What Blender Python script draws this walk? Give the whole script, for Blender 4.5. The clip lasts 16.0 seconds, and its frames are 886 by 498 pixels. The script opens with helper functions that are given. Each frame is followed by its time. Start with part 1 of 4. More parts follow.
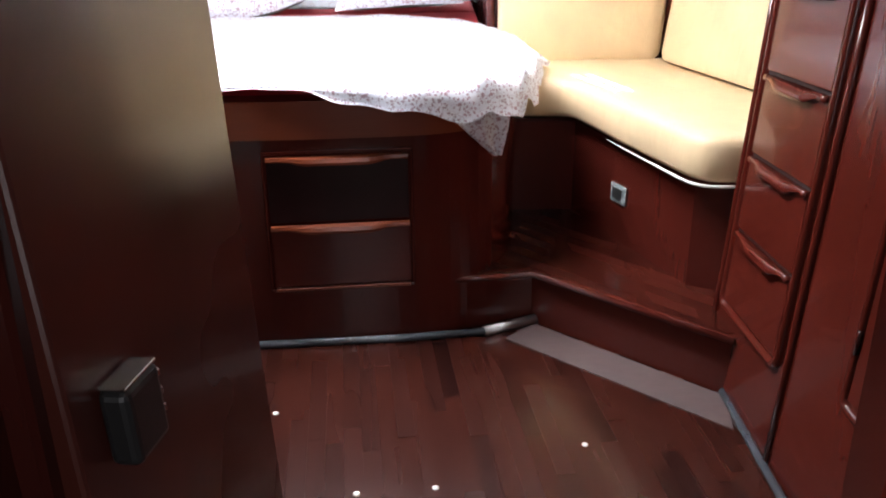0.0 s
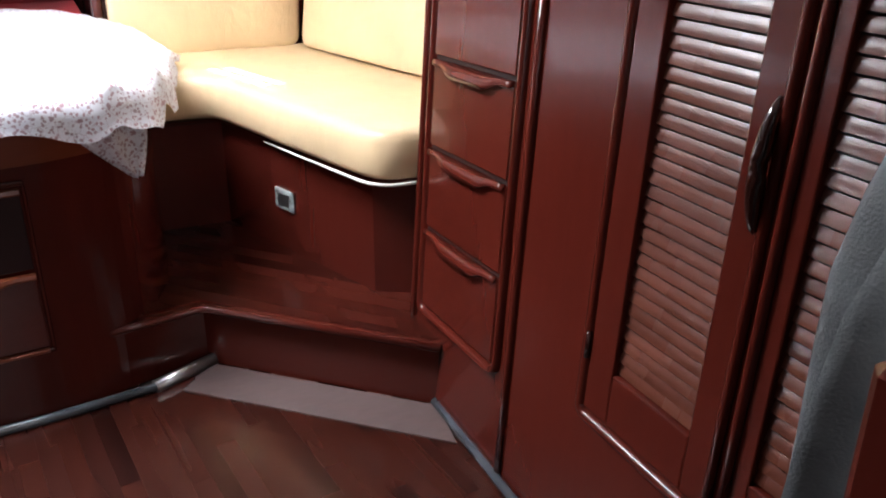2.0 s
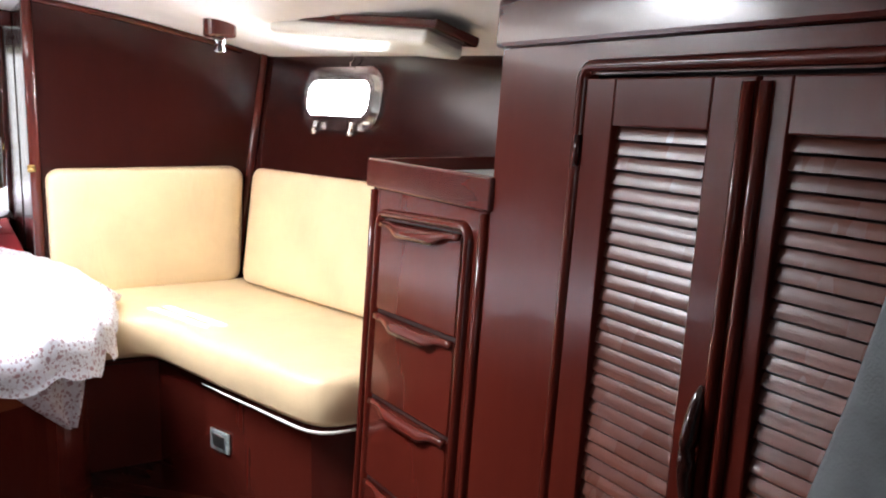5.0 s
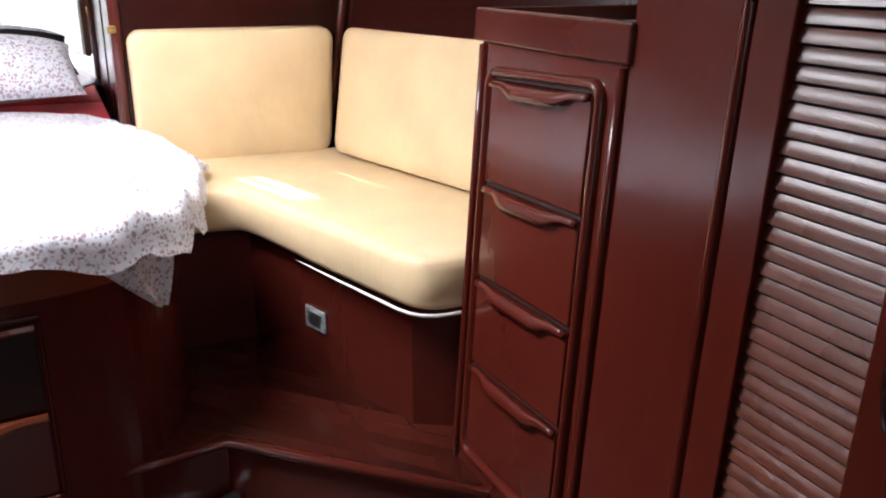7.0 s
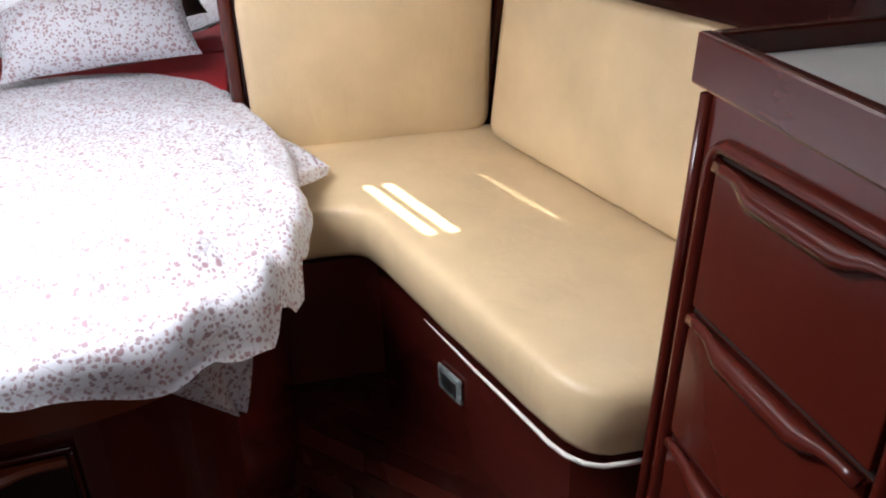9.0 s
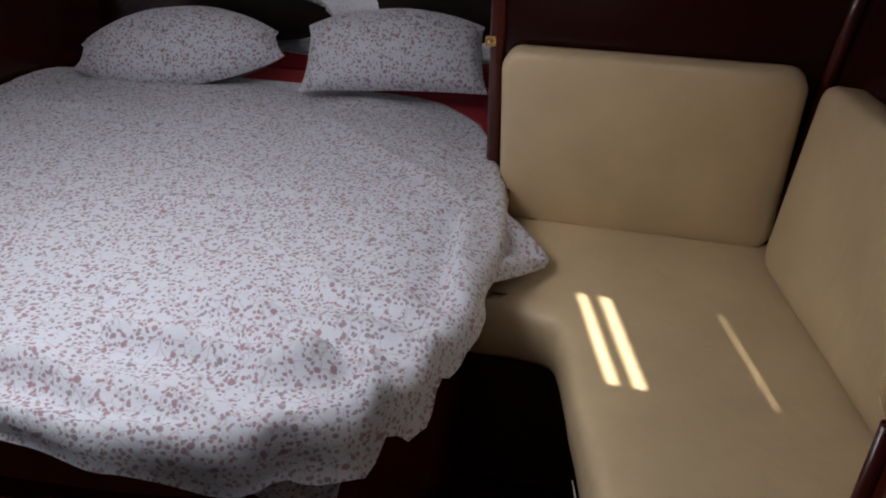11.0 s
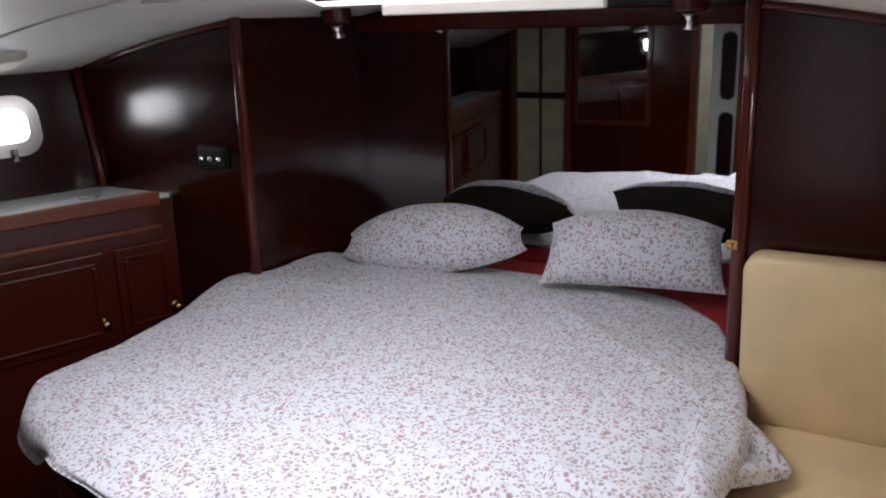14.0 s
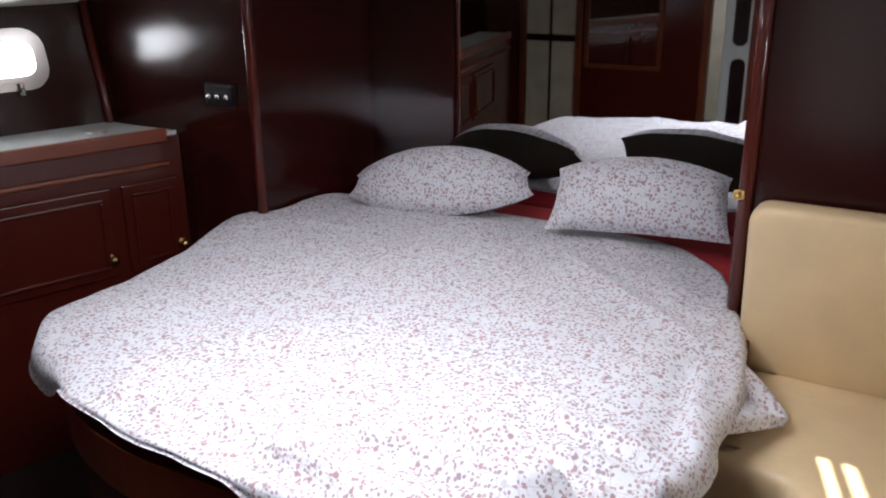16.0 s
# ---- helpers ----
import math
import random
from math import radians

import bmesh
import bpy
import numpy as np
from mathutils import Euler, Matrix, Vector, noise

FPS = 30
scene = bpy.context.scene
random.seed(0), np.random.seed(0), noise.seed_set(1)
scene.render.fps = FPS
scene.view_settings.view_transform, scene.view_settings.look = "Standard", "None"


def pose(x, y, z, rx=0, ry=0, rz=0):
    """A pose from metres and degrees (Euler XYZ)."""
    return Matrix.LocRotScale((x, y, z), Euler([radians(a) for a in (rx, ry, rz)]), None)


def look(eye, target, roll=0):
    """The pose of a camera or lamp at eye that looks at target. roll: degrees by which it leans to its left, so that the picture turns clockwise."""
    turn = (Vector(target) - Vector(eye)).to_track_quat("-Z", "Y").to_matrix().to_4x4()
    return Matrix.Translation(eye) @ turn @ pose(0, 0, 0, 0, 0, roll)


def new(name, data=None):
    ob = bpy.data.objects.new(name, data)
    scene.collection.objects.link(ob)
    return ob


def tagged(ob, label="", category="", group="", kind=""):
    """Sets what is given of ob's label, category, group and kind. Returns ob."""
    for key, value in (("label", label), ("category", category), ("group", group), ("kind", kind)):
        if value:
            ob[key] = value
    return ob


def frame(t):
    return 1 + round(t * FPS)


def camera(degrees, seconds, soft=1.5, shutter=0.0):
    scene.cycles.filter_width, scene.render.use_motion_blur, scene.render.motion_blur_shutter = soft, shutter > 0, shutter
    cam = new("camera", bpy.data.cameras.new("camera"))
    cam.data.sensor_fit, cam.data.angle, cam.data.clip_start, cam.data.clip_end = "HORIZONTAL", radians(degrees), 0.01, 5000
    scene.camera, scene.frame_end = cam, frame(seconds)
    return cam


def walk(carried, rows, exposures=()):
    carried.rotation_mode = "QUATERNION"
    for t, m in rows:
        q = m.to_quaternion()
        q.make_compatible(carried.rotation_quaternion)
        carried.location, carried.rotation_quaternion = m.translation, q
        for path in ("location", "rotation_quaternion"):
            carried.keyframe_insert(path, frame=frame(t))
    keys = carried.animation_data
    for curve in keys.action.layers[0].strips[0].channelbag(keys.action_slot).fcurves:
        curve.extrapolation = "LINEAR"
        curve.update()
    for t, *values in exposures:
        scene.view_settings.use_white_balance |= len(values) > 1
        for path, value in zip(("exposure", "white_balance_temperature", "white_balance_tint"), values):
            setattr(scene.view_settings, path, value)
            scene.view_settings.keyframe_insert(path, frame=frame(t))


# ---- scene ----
cam = camera(55.0, 16.0, soft=2.0)

PATH = [
    (0, (0.638, 0.828, 1.377), (0.646, 2.684, 0.633), -0.6),
    (0.5, (0.61, 0.979, 1.344), (0.866, 2.775, 0.502), -0.4),
    (1, (0.609, 1.042, 1.334), (1.008, 2.786, 0.44), -2.2),
    (1.5, (0.626, 1.137, 1.313), (1.162, 2.848, 0.428), -0.6),
    (2, (0.622, 1.21, 1.35), (1.421, 2.865, 0.562), 0.3),
    (2.5, (0.585, 1.208, 1.385), (1.516, 2.855, 0.736), 1.4),
    (3, (0.595, 1.197, 1.432), (1.537, 2.876, 0.889), 0.5),
    (3.5, (0.594, 1.202, 1.453), (1.586, 2.879, 1.002), 0.0),
    (4, (0.596, 1.196, 1.48), (1.613, 2.877, 1.108), 0.1),
    (4.2, (0.589, 1.184, 1.491), (1.61, 2.87, 1.151), 0.6),
    (6.3, (0.63, 1.307, 1.483), (1.548, 3.032, 1.057), 0.2),
    (6.5, (0.655, 1.334, 1.469), (1.54, 3.061, 0.987), -0.1),
    (7, (0.649, 1.44, 1.431), (1.436, 3.167, 0.8), 0.2),
    (7.5, (0.683, 1.727, 1.413), (1.382, 3.443, 0.659), -0.4),
    (8, (0.736, 1.946, 1.497), (1.288, 3.688, 0.683), -1.5),
    (8.2, (0.753, 1.972, 1.521), (1.287, 3.715, 0.7), -1.3),
    (10.3, (1.324, 2.534, 1.737), (1.138, 4.239, 0.708), -1.4),
    (10.5, (1.328, 2.548, 1.736), (1.061, 4.26, 0.737), 0.3),
    (11, (1.33, 2.521, 1.76), (0.86, 4.23, 0.834), 0.6),
    (11.5, (1.335, 2.472, 1.8), (0.725, 4.158, 0.913), -1.3),
    (12, (1.321, 2.477, 1.792), (0.551, 4.119, 0.949), -1.2),
    (12.5, (1.32, 2.442, 1.816), (0.408, 4.049, 1.051), -1.4),
    (13, (1.326, 2.436, 1.812), (0.345, 4.048, 1.148), -2.3),
    (13.5, (1.326, 2.424, 1.817), (0.337, 4.059, 1.226), -1.7),
    (14, (1.333, 2.423, 1.815), (0.331, 4.074, 1.295), -1.7),
    (14.5, (1.338, 2.406, 1.823), (0.319, 4.06, 1.347), -1.8),
    (15, (1.34, 2.407, 1.822), (0.324, 4.061, 1.342), -1.2),
    (15.5, (1.334, 2.41, 1.82), (0.335, 4.046, 1.251), -0.5),
    (16, (1.332, 2.412, 1.822), (0.34, 4.023, 1.172), -0.6),
]
EXPOSURES = [(0, 4.35), (4.2, 4.35), (6.3, 4.1), (7.0, 4.0), (8.2, 4.0), (10.3, 1.40), (11.5, 1.35), (12.5, 1.42), (14.5, 2.35), (16, 2.5)]
walk(cam, [(t, look(eye, target, roll)) for t, eye, target, roll in PATH], EXPOSURES)

# ---------------------------------------------------------------- light
world = bpy.data.worlds.new("sky")
scene.world = world
world.use_nodes = True
wn = world.node_tree.nodes
sky = wn.new("ShaderNodeTexSky")
sky.sky_type = "NISHITA"
sky.sun_disc = False
SUN_DIR = Vector((-1.27, 0.25, 1.21)).normalized()
sky.sun_elevation = math.asin(SUN_DIR.z)
sky.sun_rotation = math.atan2(SUN_DIR.x, SUN_DIR.y)
wn["Background"].inputs["Strength"].default_value = 0.12
world.node_tree.links.new(sky.outputs[0], wn["Background"].inputs["Color"])

sun_data = bpy.data.lights.new("sun", "SUN")
sun_data.energy, sun_data.angle, sun_data.color = 5.0, radians(0.5), (1.0, 0.93, 0.82)
sun = new("sun", sun_data)
sun.matrix_world = look(SUN_DIR * 20, (0, 0, 0))


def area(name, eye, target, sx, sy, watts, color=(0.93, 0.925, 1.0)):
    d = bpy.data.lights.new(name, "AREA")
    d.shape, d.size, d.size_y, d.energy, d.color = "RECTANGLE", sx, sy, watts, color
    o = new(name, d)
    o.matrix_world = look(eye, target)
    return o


# ---------------------------------------------------------------- materials
def mat(name):
    m = bpy.data.materials.new(name)
    m.use_nodes = True
    nt = m.node_tree
    return m, nt, nt.nodes["Principled BSDF"], nt.links


def node(nt, kind, **values):
    n = nt.nodes.new(kind)
    for k, v in values.items():
        n.inputs[k.replace("_", " ")].default_value = v
    return n


def ramp(nt, fac, stops):
    r = nt.nodes.new("ShaderNodeValToRGB")
    while len(r.color_ramp.elements) < len(stops):
        r.color_ramp.elements.new(0.5)
    for e, (p, c) in zip(r.color_ramp.elements, stops):
        e.position, e.color = p, (*c, 1)
    nt.links.new(fac, r.inputs[0])
    return r.outputs[0]


def wood(name, dark, light, stretch=(3, 3, 0.35), rough=0.2, coat=0.3, bump=0.006, per_piece=0.0, coat_rough=0.10, spec=0.36):
    m, nt, b, l = mat(name)
    tc = node(nt, "ShaderNodeTexCoord")
    mp = node(nt, "ShaderNodeMapping", Scale=stretch)
    if per_piece:
        info = nt.nodes.new("ShaderNodeObjectInfo")
        sep = nt.nodes.new("ShaderNodeCombineXYZ")
        mul = nt.nodes.new("ShaderNodeMath")
        mul.operation = "MULTIPLY"
        mul.inputs[1].default_value = 31.0
        l.new(info.outputs["Random"], mul.inputs[0])
        for k in range(3):
            l.new(mul.outputs[0], sep.inputs[k])
        l.new(sep.outputs[0], mp.inputs["Location"])
    l.new(tc.outputs["Object"], mp.inputs[0])
    n1 = node(nt, "ShaderNodeTexNoise", Scale=14.0, Detail=6.0, Roughness=0.55, Distortion=0.3)
    l.new(mp.outputs[0], n1.inputs["Vector"])
    n2 = node(nt, "ShaderNodeTexNoise", Scale=1.3, Detail=3.0)
    l.new(mp.outputs[0] if per_piece else tc.outputs["Object"], n2.inputs["Vector"])
    mix = nt.nodes.new("ShaderNodeMath")
    mix.operation = "MULTIPLY_ADD"
    mix.inputs[1].default_value = 0.45
    l.new(n2.outputs[0], mix.inputs[0])
    half = nt.nodes.new("ShaderNodeMath")
    half.operation = "MULTIPLY"
    half.inputs[1].default_value = 0.15
    l.new(n1.outputs[0], half.inputs[0])
    l.new(half.outputs[0], mix.inputs[2])
    fac = mix.outputs[0]
    if per_piece:
        add = nt.nodes.new("ShaderNodeMath")
        add.operation = "MULTIPLY_ADD"
        add.inputs[1].default_value = per_piece
        l.new(info.outputs["Random"], add.inputs[0])
        l.new(fac, add.inputs[2])
        fac = add.outputs[0]
    if not per_piece:
        dark = tuple(x + 0.35 * (y - x) for x, y in zip(dark, light))
    mid = tuple((x + y) / 2 for x, y in zip(dark, light))
    l.new(ramp(nt, fac, [(0.16, dark), (0.31, mid), (0.50, light)]), b.inputs["Base Color"])
    rr = nt.nodes.new("ShaderNodeMapRange")
    rr.inputs["To Min"].default_value, rr.inputs["To Max"].default_value = rough * 0.75, rough * 1.5
    l.new(n2.outputs[0], rr.inputs[0])
    l.new(rr.outputs[0], b.inputs["Roughness"])
    b.inputs["Coat Weight"].default_value = coat
    b.inputs["Specular IOR Level"].default_value = spec
    b.inputs["Coat Roughness"].default_value = coat_rough
    bp = node(nt, "ShaderNodeBump", Strength=bump, Distance=0.004)
    l.new(n1.outputs[0], bp.inputs["Height"])
    l.new(bp.outputs[0], b.inputs["Normal"])
    return m


def plain(name, color, rough=0.5, metal=0.0, vary=0.12, scale=6.0, bump=0.05, spec=0.5):
    m, nt, b, l = mat(name)
    tc = node(nt, "ShaderNodeTexCoord")
    n1 = node(nt, "ShaderNodeTexNoise", Scale=scale, Detail=5.0)
    l.new(tc.outputs["Object"], n1.inputs["Vector"])
    lo = tuple(max(0, c * (1 - vary)) for c in color)
    hi = tuple(min(1, c * (1 + vary)) for c in color)
    l.new(ramp(nt, n1.outputs[0], [(0.3, lo), (0.7, hi)]), b.inputs["Base Color"])
    b.inputs["Roughness"].default_value, b.inputs["Metallic"].default_value = rough, metal
    b.inputs["Specular IOR Level"].default_value = spec
    if bump:
        n2 = node(nt, "ShaderNodeTexNoise", Scale=scale * 25, Detail=3.0)
        l.new(tc.outputs["Object"], n2.inputs["Vector"])
        bp = node(nt, "ShaderNodeBump", Strength=bump, Distance=0.003)
        l.new(n2.outputs[0], bp.inputs["Height"])
        l.new(bp.outputs[0], b.inputs["Normal"])
    return m


def soft_dents(m):
    """Shallow dents and pulls of stretched upholstery under the fine grain."""
    nt = m.node_tree
    fine = [n for n in nt.nodes if n.type == "BUMP"][0]
    tc = [n for n in nt.nodes if n.type == "TEX_COORD"][0]
    mp = node(nt, "ShaderNodeMapping", Scale=(1.0, 1.0, 0.35))
    nt.links.new(tc.outputs["Object"], mp.inputs[0])
    nz = node(nt, "ShaderNodeTexNoise", Scale=17.0, Detail=3.0, Distortion=0.8)
    nt.links.new(mp.outputs[0], nz.inputs["Vector"])
    bp = node(nt, "ShaderNodeBump", Strength=0.22, Distance=0.012)
    nt.links.new(nz.outputs[0], bp.inputs["Height"])
    nt.links.new(bp.outputs[0], fine.inputs["Normal"])


MAHOGANY = wood("mahogany_varnished", (0.043, 0.0066, 0.0046), (0.090, 0.0138, 0.0088))
MAHOGANY_H = wood("mahogany_level_grain", (0.043, 0.0066, 0.0046), (0.092, 0.0142, 0.0090), stretch=(0.4, 0.4, 4))
VARNISH = wood("mahogany_glossy", (0.050, 0.0066, 0.0042), (0.098, 0.0135, 0.0080), rough=0.22, coat=0.22, bump=0.002, coat_rough=0.05, spec=0.24)
MAHOGANY_RAIL = wood("mahogany_rail", (0.085, 0.017, 0.007), (0.22, 0.048, 0.017), stretch=(0.4, 0.4, 4), rough=0.3)
PANEL_DARK = wood("mahogany_dark_panel", (0.016, 0.0030, 0.0025), (0.034, 0.0064, 0.0046), rough=0.16, coat=0.15, bump=0.003, spec=0.3)
LOUVRE = wood("louvre_slat_wood", (0.060, 0.016, 0.010), (0.135, 0.040, 0.024), stretch=(3, 0.35, 3), rough=0.24, coat=0.0, per_piece=0.18, spec=0.32)
PLANK = wood("floor_plank_wood", (0.005, 0.0015, 0.0015), (0.038, 0.0082, 0.0050), stretch=(4, 0.3, 4), rough=0.24, coat=0.2, bump=0.012, per_piece=0.34)
PLANK_UP = wood("platform_plank_wood", (0.010, 0.0022, 0.0018), (0.066, 0.0110, 0.0064), stretch=(3, 0.5, 4), rough=0.24, coat=0.2, bump=0.01, per_piece=0.22)
WORN = wood("worn_grey_plank", (0.040, 0.024, 0.022), (0.15, 0.11, 0.105), stretch=(1.2, 3, 4), rough=0.2, coat=0.3, bump=0.02)
DOOR_WOOD = wood("door_varnished_brown", (0.024, 0.0056, 0.0042), (0.050, 0.0110, 0.0072), rough=0.25, coat=0.5, bump=0.002, coat_rough=0.10)
HANDLE = wood('dark_carved_wood', (0.012, 0.004, 0.003), (0.028, 0.008, 0.006), rough=0.14, coat=0.8, coat_rough=0.05)
# near-black: shade inside and between parts is put into the colour
INNER = plain("shade_dark_inner_wood", (0.02, 0.008, 0.006), 0.7)
CEIL = plain("ceiling_vinyl_white", (0.74, 0.72, 0.68), 0.55, vary=0.05)
VINYL = plain("cushion_vinyl_cream", (0.69, 0.53, 0.318), 0.36, vary=0.09, scale=5.0, bump=0.15)
soft_dents(VINYL)
PIPING = plain("piping_white", (0.8, 0.78, 0.72), 0.4)
WHITE_TOP = plain("laminate_white", (0.72, 0.76, 0.74), 0.22, vary=0.04)
CHROME = plain("steel_polished", (0.75, 0.75, 0.74), 0.15, 1.0, bump=0.0)
DULL_STEEL = plain("steel_dull", (0.55, 0.56, 0.56), 0.38, 1.0)
OUTLET_GREY = plain("outlet_grey", (0.36, 0.41, 0.40), 0.3, 0.3, vary=0.5, scale=60.0)
BLACK = plain("black_plastic", (0.012, 0.012, 0.012), 0.3)
RUBBER = plain("grey_edge_trim", (0.06, 0.07, 0.08), 0.16, vary=0.5)
RED = plain("red_sheet_cotton", (0.42, 0.012, 0.02), 0.85, bump=0.3)
CURTAIN = plain("curtain_grey_green", (0.13, 0.145, 0.15), 0.8, vary=0.3, scale=14.0, bump=0.4)
BEIGE = plain("panel_beige", (0.52, 0.47, 0.36), 0.4)
LAMP_GLASS = plain("lamp_diffuser_white", (0.82, 0.80, 0.70), 0.35, vary=0.03)
BRASS = plain("brass", (0.72, 0.48, 0.18), 0.25, 1.0)

MIRROR, _nt, _b, _l = mat("mirror_glass")
_b.inputs["Base Color"].default_value = (0.78, 0.80, 0.80, 1)
_b.inputs["Metallic"].default_value, _b.inputs["Roughness"].default_value = 1.0, 0.02

GLASS, _nt, _b, _l = mat("porthole_glass")
_b.inputs["Base Color"].default_value = (0.95, 0.98, 0.97, 1)
_b.inputs["Roughness"].default_value = 0.25
_b.inputs["Transmission Weight"].default_value = 1.0

OUT, _nt, _b, _l = mat("bright_outside")
_b.inputs["Base Color"].default_value = (0, 0, 0, 1)
_b.inputs["Emission Color"].default_value = (0.93, 0.97, 1.0, 1)
_b.inputs["Emission Strength"].default_value = 0.75

# the blind emits by itself, in place of daylight passing through the cloth
BLIND, _nt, _b, _l = mat("self_lit_blind")
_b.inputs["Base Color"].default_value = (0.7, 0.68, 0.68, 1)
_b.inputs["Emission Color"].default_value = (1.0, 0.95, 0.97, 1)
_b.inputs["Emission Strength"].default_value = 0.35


def floral():
    m, nt, b, l = mat("floral_cotton")
    tc = node(nt, "ShaderNodeTexCoord")
    warp = node(nt, "ShaderNodeTexNoise", Scale=55.0, Detail=2.0)
    l.new(tc.outputs["Object"], warp.inputs["Vector"])
    sc = nt.nodes.new("ShaderNodeVectorMath")
    sc.operation = "MULTIPLY_ADD"
    sc.inputs[1].default_value = (0.013, 0.013, 0.013)
    l.new(warp.outputs["Color"], sc.inputs[0])
    l.new(tc.outputs["Object"], sc.inputs[2])

    def less(v, t, soft):
        r = nt.nodes.new("ShaderNodeMapRange")
        r.inputs["From Min"].default_value, r.inputs["From Max"].default_value = t + soft, t
        l.new(v, r.inputs[0])
        return r.outputs[0]

    small = node(nt, "ShaderNodeTexVoronoi", Scale=92.0, Randomness=0.9)
    l.new(sc.outputs[0], small.inputs["Vector"])
    big = node(nt, "ShaderNodeTexVoronoi", Scale=29.0, Randomness=0.95)
    l.new(sc.outputs[0], big.inputs["Vector"])
    vine = node(nt, "ShaderNodeTexVoronoi", Scale=25.0, Randomness=1.0)
    vine.feature = "DISTANCE_TO_EDGE"
    l.new(sc.outputs[0], vine.inputs["Vector"])

    def mx(a, c, op="MAXIMUM"):
        n = nt.nodes.new("ShaderNodeMath")
        n.operation = op
        for k, v in enumerate((a, c)):
            if isinstance(v, float):
                n.inputs[k].default_value = v
            else:
                l.new(v, n.inputs[k])
        return n.outputs[0]

    near_stem = less(vine.outputs["Distance"], 0.26, 0.10)
    leaves = mx(mx(less(small.outputs["Distance"], 0.33, 0.10), near_stem, "MULTIPLY"), 0.85, "MULTIPLY")
    stems = mx(less(vine.outputs["Distance"], 0.016, 0.014), 0.34, "MULTIPLY")
    ink = mx(mx(leaves, mx(less(big.outputs["Distance"], 0.17, 0.05), 0.9, "MULTIPLY")), stems)
    tone = node(nt, "ShaderNodeTexNoise", Scale=14.0, Detail=1.0)
    l.new(tc.outputs["Object"], tone.inputs["Vector"])
    inkc = ramp(nt, tone.outputs[0], [(0.35, (0.29, 0.20, 0.23)), (0.65, (0.36, 0.19, 0.22))])
    mixn = nt.nodes.new("ShaderNodeMix")
    mixn.data_type = "RGBA"
    l.new(ink, mixn.inputs["Factor"])
    mixn.inputs["A"].default_value = (0.68, 0.70, 0.755, 1)
    l.new(inkc, mixn.inputs["B"])
    l.new(mixn.outputs["Result"], b.inputs["Base Color"])
    b.inputs["Roughness"].default_value = 0.8
    b.inputs["Sheen Weight"].default_value = 0.2
    wv = node(nt, "ShaderNodeTexNoise", Scale=7.0, Detail=6.0, Roughness=0.6)
    l.new(tc.outputs["Object"], wv.inputs["Vector"])
    bp = node(nt, "ShaderNodeBump", Strength=0.6, Distance=0.02)
    l.new(wv.outputs[0], bp.inputs["Height"])
    l.new(bp.outputs[0], b.inputs["Normal"])
    return m


FLORAL = floral()
DARK_FRONT = plain('dark_reddish_front', (0.018, 0.0048, 0.0048), 0.3, vary=0.3, spec=0.3)
BROWN = plain('brown_cotton', (0.055, 0.044, 0.034), 0.85, vary=0.15, bump=0.3)


# ---------------------------------------------------------------- mesh helpers
def finish(name, bm, material, smooth=False):
    bmesh.ops.recalc_face_normals(bm, faces=bm.faces[:])
    me = bpy.data.meshes.new(name)
    bm.to_mesh(me)
    bm.free()
    me.materials.append(material)
    if smooth:
        for p in me.polygons:
            p.use_smooth = True
    return me


def part(name, bm, material, parent=None, label="", smooth=False):
    ob = new(name, finish(name, bm, material, smooth))
    if parent is not None:
        ob.parent = parent
    if label:
        ob["label"] = label
    return ob


def thing(name, label, category, group="", kind=""):
    return tagged(new(name), label, category, group, kind)


def solid(name, bm, material, label, category, group="", kind="", smooth=False):
    return tagged(part(name, bm, material, None, "", smooth), label, category, group, kind)


def structure(name, bm, material, label, smooth=False):
    return tagged(part(name, bm, material, None, "", smooth), label, name.split("_")[0], "", "structure")


def box(x0, x1, y0, y1, z0, z1, bev=0.0, seg=1, m=None):
    bm = bmesh.new()
    bmesh.ops.create_cube(bm, size=1.0)
    for v in bm.verts:
        v.co = Vector(((x0 + x1) / 2 + v.co.x * (x1 - x0), (y0 + y1) / 2 + v.co.y * (y1 - y0), (z0 + z1) / 2 + v.co.z * (z1 - z0)))
    if bev:
        bmesh.ops.bevel(bm, geom=bm.edges[:], offset=bev, segments=seg, profile=0.5, affect="EDGES")
    if m is not None:
        bm.transform(m)
    return bm


def prism(poly, z0, z1, bev=0.0, seg=2, only_top=False):
    bm = bmesh.new()
    low = [bm.verts.new((x, y, z0)) for x, y in poly]
    top = [bm.verts.new((x, y, z1)) for x, y in poly]
    n = len(poly)
    bm.faces.new(low[::-1])
    cap = bm.faces.new(top)
    for i in range(n):
        bm.faces.new((low[i], low[(i + 1) % n], top[(i + 1) % n], top[i]))
    if bev:
        edges = list(cap.edges) if only_top else bm.edges[:]
        bmesh.ops.bevel(bm, geom=edges, offset=bev, segments=seg, profile=0.5, affect="EDGES")
    return bm


def wall_strip(points, thick, z0, z1, bev=0.0):
    """A wall along a line of points, thick to the left of the way."""
    pts = [Vector(p) for p in points]
    out = []
    for i, p in enumerate(pts):
        a = pts[max(i - 1, 0)]
        c = pts[min(i + 1, len(pts) - 1)]
        d = (c - a).normalized()
        out.append(p + Vector((-d.y, d.x)) * thick)
    return prism([tuple(p) for p in pts] + [tuple(p) for p in out[::-1]], z0, z1, bev)


